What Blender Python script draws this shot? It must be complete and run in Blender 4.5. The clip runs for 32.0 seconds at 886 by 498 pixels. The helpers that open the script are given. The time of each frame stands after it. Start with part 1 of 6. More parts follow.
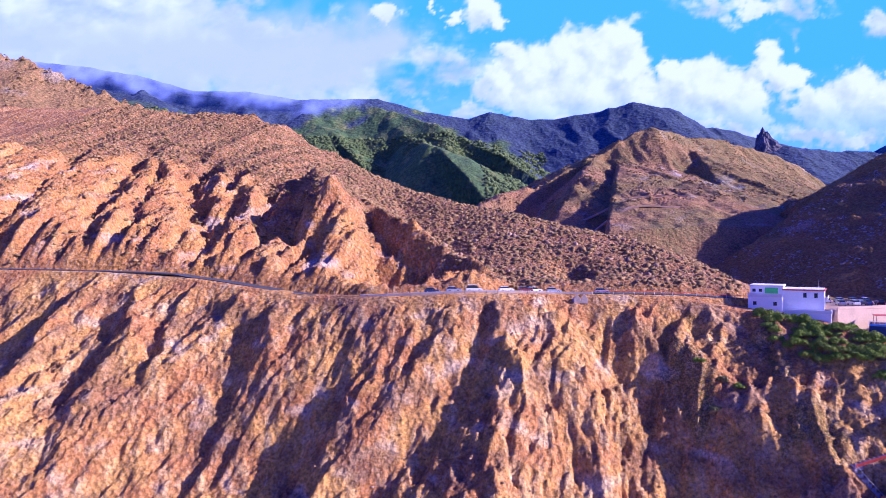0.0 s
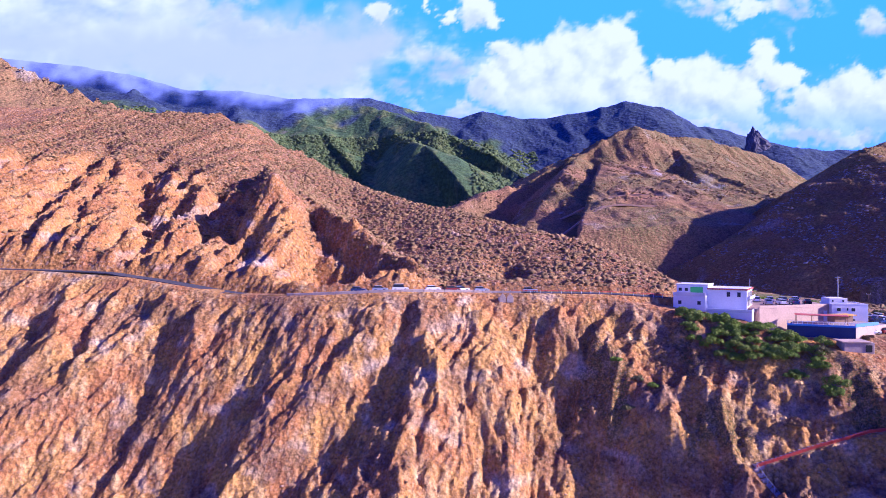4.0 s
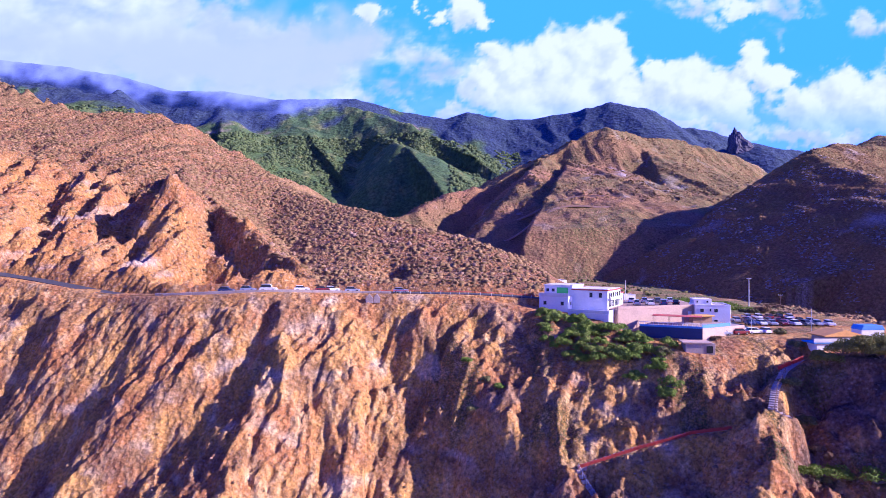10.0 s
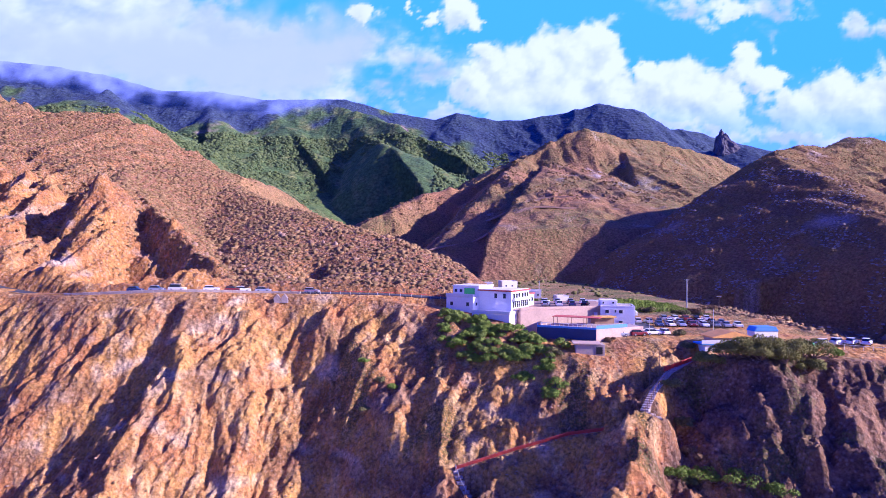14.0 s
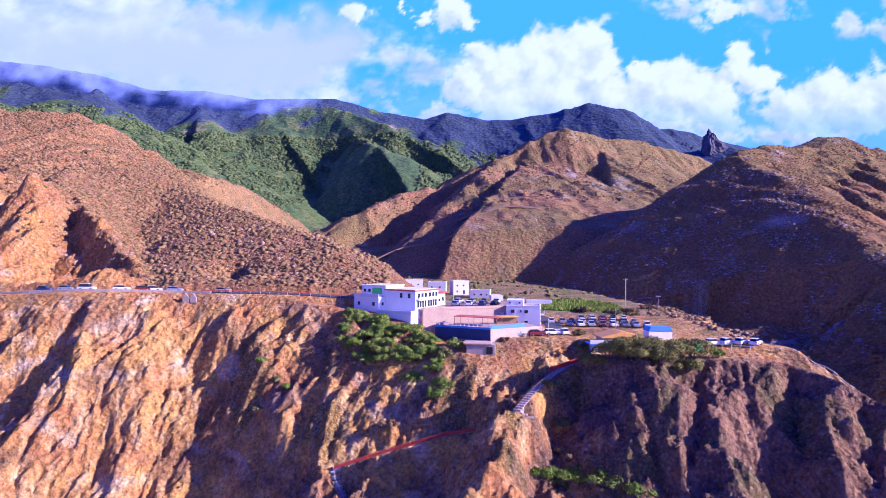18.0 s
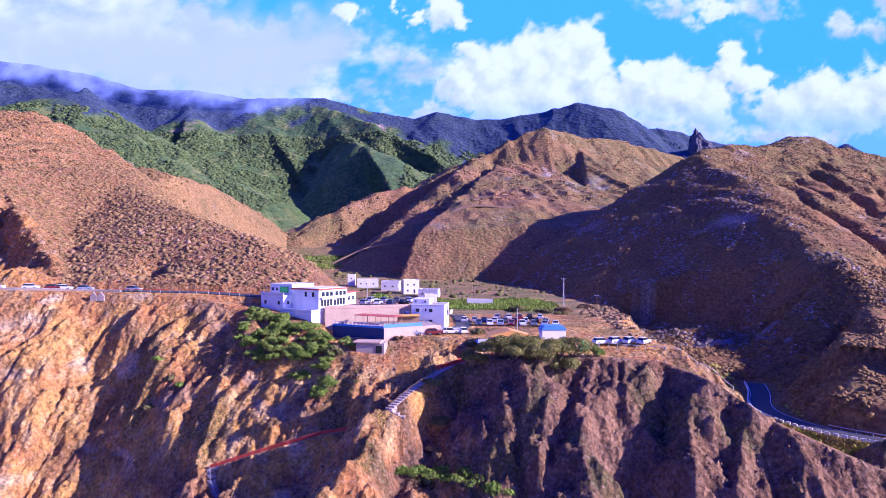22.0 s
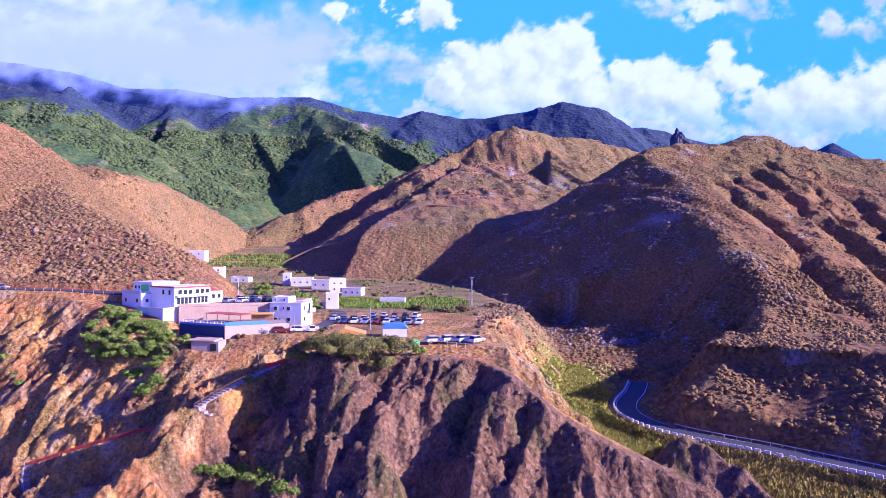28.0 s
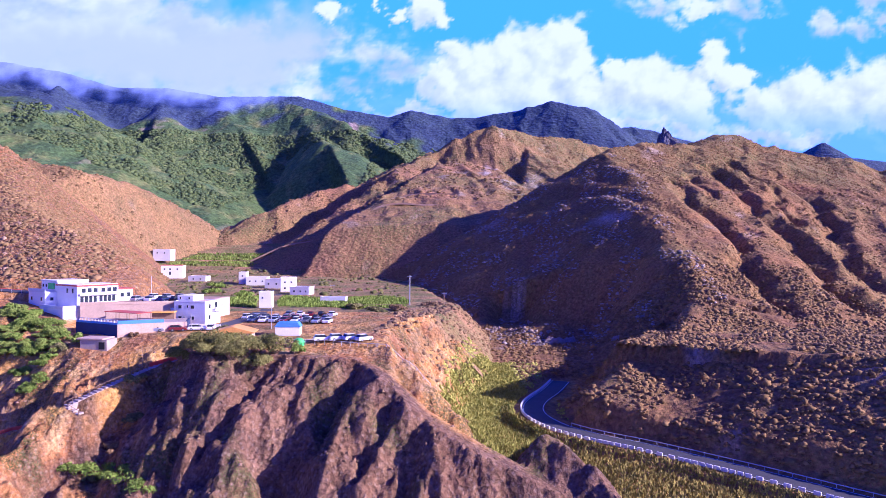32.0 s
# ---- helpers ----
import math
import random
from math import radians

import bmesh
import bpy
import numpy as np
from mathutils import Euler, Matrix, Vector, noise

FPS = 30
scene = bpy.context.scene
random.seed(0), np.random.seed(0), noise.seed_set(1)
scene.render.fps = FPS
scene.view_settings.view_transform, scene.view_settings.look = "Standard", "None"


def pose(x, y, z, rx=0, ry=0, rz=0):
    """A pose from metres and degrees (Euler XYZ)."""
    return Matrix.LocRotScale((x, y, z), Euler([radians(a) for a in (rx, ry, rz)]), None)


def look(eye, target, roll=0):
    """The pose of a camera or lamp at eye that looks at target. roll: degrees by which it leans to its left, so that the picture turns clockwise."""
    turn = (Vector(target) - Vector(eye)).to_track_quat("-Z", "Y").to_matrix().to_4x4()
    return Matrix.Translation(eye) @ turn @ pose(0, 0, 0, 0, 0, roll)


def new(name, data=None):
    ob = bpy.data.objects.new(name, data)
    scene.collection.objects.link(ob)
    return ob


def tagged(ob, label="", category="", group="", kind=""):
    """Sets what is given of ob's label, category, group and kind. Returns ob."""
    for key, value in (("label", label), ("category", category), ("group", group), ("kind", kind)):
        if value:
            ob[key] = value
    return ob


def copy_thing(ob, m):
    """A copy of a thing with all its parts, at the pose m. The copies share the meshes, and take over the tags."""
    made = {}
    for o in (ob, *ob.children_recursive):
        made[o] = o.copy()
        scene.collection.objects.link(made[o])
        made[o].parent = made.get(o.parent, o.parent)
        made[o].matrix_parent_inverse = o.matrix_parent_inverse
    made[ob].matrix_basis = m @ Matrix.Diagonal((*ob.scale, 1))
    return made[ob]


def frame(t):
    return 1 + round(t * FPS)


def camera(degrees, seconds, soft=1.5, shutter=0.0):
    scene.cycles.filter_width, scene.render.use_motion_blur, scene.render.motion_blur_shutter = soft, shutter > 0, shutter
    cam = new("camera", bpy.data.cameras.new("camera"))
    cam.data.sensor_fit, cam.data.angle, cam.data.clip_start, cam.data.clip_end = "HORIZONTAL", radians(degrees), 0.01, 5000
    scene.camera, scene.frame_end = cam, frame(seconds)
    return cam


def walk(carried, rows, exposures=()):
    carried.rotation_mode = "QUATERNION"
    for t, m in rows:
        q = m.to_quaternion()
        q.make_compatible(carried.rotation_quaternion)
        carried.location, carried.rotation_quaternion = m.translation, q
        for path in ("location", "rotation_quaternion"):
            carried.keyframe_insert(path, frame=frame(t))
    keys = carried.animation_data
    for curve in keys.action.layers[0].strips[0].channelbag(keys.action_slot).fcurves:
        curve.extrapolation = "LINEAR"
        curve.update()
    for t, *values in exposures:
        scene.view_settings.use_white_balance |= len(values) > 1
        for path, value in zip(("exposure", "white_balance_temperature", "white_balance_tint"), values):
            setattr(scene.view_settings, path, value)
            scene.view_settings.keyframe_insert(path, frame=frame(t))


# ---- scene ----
cam = camera(68.0, 32.0, soft=0.5)
METRES, EYE, TILT, LEAN, TURN = 183.0, 21.0, 0.0, 0.0, 0.0
ROWS = [
    (0.0, 0.0, 0.0, 0.0, 0.0, 0.0, -0.0),
    (0.5, 0.0112, 0.0001, -0.0, 0.01, 0.0, -0.01),
    (1.0, 0.023, 0.0002, 0.0001, 0.01, -0.0, -0.02),
    (1.5, 0.0357, 0.0004, 0.0, 0.03, -0.01, -0.06),
    (2.0, 0.0488, 0.0005, 0.0, 0.03, -0.02, -0.06),
    (2.5, 0.0626, 0.0006, -0.0002, 0.03, -0.03, -0.03),
    (3.0, 0.0769, 0.0008, -0.0003, 0.06, -0.05, -0.03),
    (3.5, 0.0913, 0.0009, -0.0002, 0.08, -0.07, -0.02),
    (5.5, 0.1519, 0.0019, -0.0013, 0.15, -0.07, 0.0),
    (6.0, 0.1674, 0.0018, -0.0015, 0.16, -0.05, 0.0),
    (6.5, 0.1829, 0.002, -0.0013, 0.17, -0.02, -0.01),
    (7.0, 0.1988, 0.0023, -0.0016, 0.2, -0.01, 0.0),
    (7.5, 0.2146, 0.0024, -0.0017, 0.2, -0.01, 0.02),
    (8.0, 0.2303, 0.0026, -0.0013, 0.21, -0.04, -0.01),
    (8.5, 0.2461, 0.0028, -0.0013, 0.2, -0.05, -0.02),
    (9.0, 0.2624, 0.003, -0.0014, 0.21, -0.03, -0.02),
    (9.5, 0.2783, 0.0032, -0.0013, 0.2, -0.0, -0.05),
    (10.0, 0.2942, 0.0034, -0.0011, 0.19, 0.01, -0.08),
    (10.5, 0.3104, 0.0035, -0.0014, 0.19, 0.04, -0.08),
    (11.0, 0.3264, 0.0036, -0.001, 0.18, 0.03, -0.12),
    (11.5, 0.3424, 0.0038, -0.0011, 0.18, 0.06, -0.14),
    (12.0, 0.3585, 0.0038, -0.0013, 0.17, 0.08, -0.14),
    (12.5, 0.3744, 0.004, -0.0013, 0.17, 0.1, -0.17),
    (13.0, 0.3904, 0.0044, -0.0011, 0.18, 0.07, -0.21),
    (13.5, 0.4063, 0.0047, -0.001, 0.17, 0.06, -0.23),
    (14.0, 0.4224, 0.0048, -0.0013, 0.17, 0.08, -0.24),
    (14.5, 0.4383, 0.005, -0.0013, 0.16, 0.09, -0.27),
    (16.5, 0.5027, 0.0052, -0.0009, 0.21, 0.07, -0.29),
    (17.0, 0.5186, 0.0053, -0.0009, 0.2, 0.07, -0.3),
    (17.5, 0.5347, 0.0056, -0.0009, 0.22, 0.08, -0.31),
    (18.0, 0.5511, 0.006, -0.0005, 0.24, 0.04, -0.28),
    (18.5, 0.5668, 0.0061, -0.0001, 0.23, -0.01, -0.33),
    (19.0, 0.5829, 0.0063, -0.0004, 0.23, 0.01, -0.31),
    (19.5, 0.5989, 0.0065, -0.0004, 0.23, 0.03, -0.32),
    (20.0, 0.6149, 0.0068, -0.0005, 0.24, 0.03, -0.33),
    (20.5, 0.631, 0.0071, -0.0006, 0.26, 0.02, -0.34),
    (21.0, 0.6472, 0.0076, -0.0003, 0.26, -0.01, -0.33),
    (21.5, 0.6633, 0.0076, -0.0008, 0.25, 0.03, -0.32),
    (22.0, 0.6794, 0.0078, -0.0009, 0.24, 0.0, -0.32),
    (22.5, 0.6956, 0.0081, -0.0007, 0.24, -0.04, -0.32),
    (23.0, 0.7116, 0.0083, -0.001, 0.24, -0.02, -0.33),
    (23.5, 0.7276, 0.0087, -0.001, 0.24, -0.01, -0.34),
    (24.0, 0.7437, 0.009, -0.0011, 0.25, -0.01, -0.32),
    (24.5, 0.7596, 0.0093, -0.0012, 0.26, -0.01, -0.34),
    (25.0, 0.7756, 0.0096, -0.0013, 0.28, 0.01, -0.35),
    (25.5, 0.7916, 0.01, -0.0014, 0.28, -0.0, -0.37),
    (27.5, 0.8557, 0.0115, -0.0013, 0.33, -0.05, -0.37),
    (28.0, 0.8717, 0.0118, -0.0014, 0.34, -0.06, -0.38),
    (28.5, 0.8878, 0.012, -0.0013, 0.33, -0.04, -0.39),
    (29.0, 0.9038, 0.0124, -0.0013, 0.32, -0.04, -0.4),
    (29.5, 0.9199, 0.0127, -0.0012, 0.33, -0.04, -0.39),
    (30.0, 0.9358, 0.0131, -0.0013, 0.33, -0.05, -0.38),
    (30.5, 0.9517, 0.0135, -0.0015, 0.34, -0.08, -0.4),
    (31.0, 0.9677, 0.0139, -0.0015, 0.34, -0.1, -0.41),
    (31.5, 0.9837, 0.0143, -0.0018, 0.35, -0.09, -0.42),
    (32.0, 0.9998, 0.0147, -0.0019, 0.36, -0.1, -0.42),
]
walk(cam, [(t, pose(0, 0, EYE, TILT, LEAN, TURN) @ pose(METRES * x, METRES * y, METRES * z, 90 + pitch, roll, yaw)) for t, x, y, z, yaw, pitch, roll in ROWS],
     exposures=[(0.0, 1.06, 4330.0, 67.0), (32.0, 1.06, 4330.0, 67.0)])
# ---------------------------------------------------------------- world, sun, light
SUN_EL, SUN_AZ = 23.0, 103.0          # azimuth clockwise from the way the camera faces
world = bpy.data.worlds.new("world")
scene.world = world
world.use_nodes = True
wn = world.node_tree
sky = wn.nodes.new("ShaderNodeTexSky")
sky.sky_type = "NISHITA"
sky.sun_disc = False
sky.ozone_density, sky.dust_density, sky.air_density = 4.0, 0.4, 1.0
sky.sun_elevation = radians(SUN_EL)
sky.sun_rotation = radians(SUN_AZ)
hue = wn.nodes.new("ShaderNodeHueSaturation")
hue.inputs["Saturation"].default_value, hue.inputs["Hue"].default_value = 1.25, 0.545
wn.links.new(sky.outputs[0], hue.inputs["Color"])
wn.links.new(hue.outputs[0], wn.nodes["Background"].inputs[0])
wn.nodes["Background"].inputs[1].default_value = 0.07
sun = new("sun", bpy.data.lights.new("sun", "SUN"))
sun.data.energy, sun.data.angle, sun.data.color = 5.0, radians(0.5), (1.0, 0.77, 0.30)
to_sun = Vector((math.sin(radians(SUN_AZ)) * math.cos(radians(SUN_EL)), math.cos(radians(SUN_AZ)) * math.cos(radians(SUN_EL)), math.sin(radians(SUN_EL))))
sun.matrix_world = look(to_sun * 900, (0, 0, 0))



# ---------------------------------------------------------------- noise on arrays
def lattice(ix, iy, seed):
    h = (ix.astype(np.int64) * 374761393 + iy.astype(np.int64) * 668265263 + seed * 974711) & 0xFFFFFFFF
    h = ((h ^ (h >> 13)) * 1274126177) & 0xFFFFFFFF
    return (h ^ (h >> 16)) & 0xFFFF


def grad_noise(x, y, seed=0):
    """Gradient noise, about -1 to 1."""
    x0, y0 = np.floor(x), np.floor(y)
    fx, fy = x - x0, y - y0
    u, v = fx * fx * fx * (fx * (fx * 6 - 15) + 10), fy * fy * fy * (fy * (fy * 6 - 15) + 10)

    def corner(dx, dy):
        a = lattice(x0 + dx, y0 + dy, seed) * (2 * np.pi / 65536)
        return np.cos(a) * (fx - dx) + np.sin(a) * (fy - dy)
    a, b, c, d = corner(0, 0), corner(1, 0), corner(0, 1), corner(1, 1)
    return 1.5 * ((a + (b - a) * u) * (1 - v) + (c + (d - c) * u) * v)


def fbm(x, y, octaves=4, seed=0, gain=0.5):
    total, amp = 0.0, 1.0
    for i in range(octaves):
        total = total + amp * grad_noise(x * 2 ** i, y * 2 ** i, seed + i * 17)
        amp *= gain
    return total


def ribs(x, y, octaves=3, seed=0, gain=0.5):
    """Sharp crests at 1, round troughs towards -1."""
    total, amp = 0.0, 1.0
    for i in range(octaves):
        total = total + amp * (1 - 2.4 * np.abs(grad_noise(x * 2 ** i, y * 2 ** i, seed + i * 31)))
        amp *= gain
    return total


def step(a, b, x):
    t = np.clip((x - a) / (b - a), 0, 1)
    return t * t * (3 - 2 * t)


def smax(a, b, k):
    h = np.clip(0.5 + 0.5 * (a - b) / k, 0, 1)
    return b + (a - b) * h + k * h * (1 - h)


def along(X, Y, pts):
    """Distance to a line of points, its height there, the side (left +) and the way along it."""
    best = np.full(X.shape, 1e9)
    zz, side, run = np.zeros(X.shape), np.zeros(X.shape), np.zeros(X.shape)
    length = 0.0
    for (ax, ay, az), (bx, by, bz) in zip(pts, pts[1:]):
        ex, ey = bx - ax, by - ay
        n = math.hypot(ex, ey)
        t = np.clip(((X - ax) * ex + (Y - ay) * ey) / (n * n), 0, 1)
        d = np.hypot(X - ax - t * ex, Y - ay - t * ey)
        m = d < best
        best = np.where(m, d, best)
        zz = np.where(m, az + t * (bz - az), zz)
        side = np.where(m, np.sign(ex * (Y - ay) - ey * (X - ax)), side)
        run = np.where(m, length + t * n, run)
        length += n
    return best, zz, side, run


def ridge(X, Y, pts, kl, kr, w=4.0):
    """Height of a ridge with the slopes kl and kr to its left and right, rounded over w metres."""
    out = None
    for a, b in zip(pts, pts[1:]):
        d, z, side, _ = along(X, Y, [a, b])
        k = np.where(side > 0, kl, kr)
        h = z - k * (np.sqrt(d * d + w * w) - w)
        out = h if out is None else np.maximum(out, h)
    return out


def spur(X, Y, pts, kl, kr, w=0.8):
    """A crest that may fall faster than its flanks: the height comes from its nearest point alone."""
    d, z, side, _ = along(X, Y, pts)
    return z - np.where(side > 0, kl, kr) * (np.sqrt(d * d + w * w) - w)


def carve(H, X, Y, pts, w, blend):
    d, z, _, _ = along(X, Y, pts)
    m = 1 - step(w, w + blend, d)
    return H * (1 - m) + z * m


# ---------------------------------------------------------------- the shape of the land
CREST_LEFT = [(-420, 380, 108), (-249, 375, 102), (-184, 375, 100), (-110, 375, 96), (-81, 370, 83), (-63, 360, 74), (-37, 330, 59), (-17, 300, 49),
              (4, 270, 40.5), (28, 242, 33.5), (47, 228, 29), (63, 215, 24), (75, 208, 19.4), (84, 200, 14.3), (93, 196, 9.5)]
COAST_ROAD = [(-260, 205, 17), (-101, 194, 14.5), (-69, 190, 12.5), (-37, 180, 8.5), (-21, 174, 8.6), (8, 172, 9.8), (32, 176, 9.2), (60, 174, 9.0), (78, 174, 8.0), (90, 180, 6.6)]
BEND_ROAD = [(217, 198, -18.8), (212, 184.5, -18.8), (207, 174, -18.9), (204.6, 166, -19), (204.8, 157.5, -19), (208.5, 148.5, -19.1), (215, 141.5, -19.2), (224, 134.5, -19.3), (239, 120.5, -19.5), (256, 104, -19.8), (290, 75, -20)]

PATH = [(129, 139.5, -2.4), (123, 135, -4.2), (118, 128.5, -6.4), (114, 121.5, -8.6), (117, 121, -10.0), (111.5, 123, -12.0), (101, 127.0, -14.6), (91, 127.5, -17.6), (79.5, 127.4, -21.3), (80.5, 125, -23.5), (83, 122.5, -27.0)]


def left_hill_height(X, Y):
    near, zr, side, _ = along(X, Y, COAST_ROAD)
    roof = ridge(X, Y, CREST_LEFT, 0.7, 0.43, 7)
    dc, zc, sc, _ = along(X, Y, CREST_LEFT)
    roof = np.where(sc > 0, zc - 0.82 * (np.sqrt(dc * dc + 49) - 7), np.minimum(roof, zc + 0.12 * dc))
    # a steep bare face below, a gentler slope above it, and one even shrubby slope to the east
    warp = 7 * grad_noise(X / 45, Y / 45, 31)
    face = zr + 0.88 * np.minimum(near, 42 + warp) + 0.36 * np.maximum(near - 42 - warp, 0) + 1.5
    even = zr + 0.42 * near + 1.5
    east = step(-14, 16, X - 0.25 * (Y - 200))
    h = -smax(-roof, -(face * (1 - east) + even * east), 4)
    back = 0.8 * np.maximum(Y - np.interp(X, [-150, -82, -37, 0, 40], [370, 365, 325, 265, 230]), 0)
    for pts, kl, kr, w in (
            ([(-52, 268, 55), (-42, 240, 46), (-36.5, 219, 41), (-34, 208, 29), (-37, 194, 15)], 0.55, 1.0, 1.2),
            ([(-34, 236, 42), (-18, 218, 33), (-8.5, 209, 28.7), (3.8, 199, 19.5), (19, 181, 10.5)], 0.5, 2.6, 0.5),
            ([(-114, 300, 66), (-98, 260, 46), (-90, 225, 30), (-86, 200, 17)], 0.5, 0.9, 2),
            ([(-150, 310, 70), (-140, 265, 48), (-128, 225, 32), (-122, 204, 18)], 0.4, 0.8, 3)):
        h = smax(h, spur(X, Y, pts, kl, kr, w) - back, 1.5)
    for cx, cy, rx, ry, dep in ((-13, 193, 8, 11, 9), (38, 192, 5, 9, 4.5)):
        h = h - dep * np.exp(-((X - cx) / rx) ** 2 - ((Y - cy) / ry) ** 2)
    bare = bare_left(X, Y)
    w = 3.0 * grad_noise(X / 11, Y / 11, 33) + 1.2 * grad_noise(X / 4, Y / 4, 35)
    for line, dep, wd in (([(-104, 285), (-95, 250), (-81, 223), (-72, 197)], 11, 9), ([(-70, 262), (-62, 238), (-58, 214), (-66, 196)], 9, 7),
                          ([(-86, 270), (-78, 245), (-72, 222)], 7, 5), ([(-50, 236), (-50, 214), (-47, 195)], 4.5, 4), ([(-26, 222), (-20, 200), (-17, 184)], 6, 5),
                          ([(-132, 292), (-122, 245), (-112, 204)], 8, 6), ([(-160, 292), (-150, 245), (-142, 208)], 7, 6), ([(-118, 275), (-108, 240), (-100, 204)], 5, 4)):
        q = along(X + w, Y, [(x, y, 0) for x, y in line])[0]
        h = h - dep * np.maximum(1 - q / wd, 0) * (0.75 + 0.5 * grad_noise(X / 9, Y / 9, 34)) * step(4, 14, near)
    arm = np.exp(-(along(X, Y, [(-8, 209, 0), (4, 199, 0), (19, 181, 0)])[0] / 6) ** 2)
    m = np.maximum(np.maximum(step(2.5, 14, near), step(84, 90, X)), arm)
    h = h * m + (zr + 0.55 * near) * (1 - m)
    u = X - 0.35 * (Y - 190) + 3 * grad_noise(X / 40, Y / 40, 6)
    g = ribs(u / 17, Y / 190, 4, 3, 0.55)
    soft = step(1.5, 9, near)
    upper = step(-20, -70, X)
    h = h + soft * bare * (g - 0.4) * 1.9 + (1 - bare) * (fbm(X / 34, Y / 34, 3, 9) * 0.8 * step(4, 20, near) + upper * (ribs(u / 24, Y / 120, 4, 7, 0.55) - 0.4) * 1.7)
    h = h + soft * (fbm(X / 5, Y / 5, 4, 21, 0.6) * (0.18 + 0.6 * bare) + bare * (ribs(u / 6, Y / 44, 4, 22, 0.6) - 0.4) * 1.6)
    # the dark knob of rock on the face
    h = h + 3.4 * step(3.4, 2.0, np.hypot((X + 36.5) / 1.3, Y - 219))
    h = np.where((side < 0) & (X < 92), zr - 1.4 * near, h) - 1.6 * np.maximum(X - 92 + 0.5 * np.maximum(192 - Y, 0), 0)
    return carve(h - 0.4, X, Y, [(x, y, z - 0.6) for x, y, z in COAST_ROAD], 2.8, 1.0)


def bare_left(X, Y):
    """1 on the eroded orange slope, 0 on the shrubby one."""
    line = np.interp(X, [-400, -160, -114, -60, -37, -8, 8, 19], [292, 286, 278, 250, 228, 210, 193, 176])
    return 1 - step(-8, 8, Y - line + 6 * fbm(X / 14, Y / 14, 3, 5))


def coast_edge(x):
    ks = [-260, -180, -101, -69, -37, -21, 8, 32, 60, 80, 92, 99, 105, 112, 120, 130, 140, 155, 166, 172, 180, 187, 196, 205, 215]
    ye = np.interp(x, ks, [202, 198, 190, 185, 175, 169, 167, 171, 168, 160, 152, 146, 140.5, 139.5, 139.5, 137, 134.5, 132.5, 129.5, 125.5, 119, 113.5, 109.5, 105.5, 100])
    ze = np.interp(x, ks, [17, 16, 14, 12, 8, 8.3, 9.3, 8.8, 8.4, 5.0, 2.5, 0, -1.2, -1.8, -1.8, -1, -0.2, -0.4, -0.8, -2.8, -8.4, -11.4, -15.2, -19, -23])
    return ye, ze


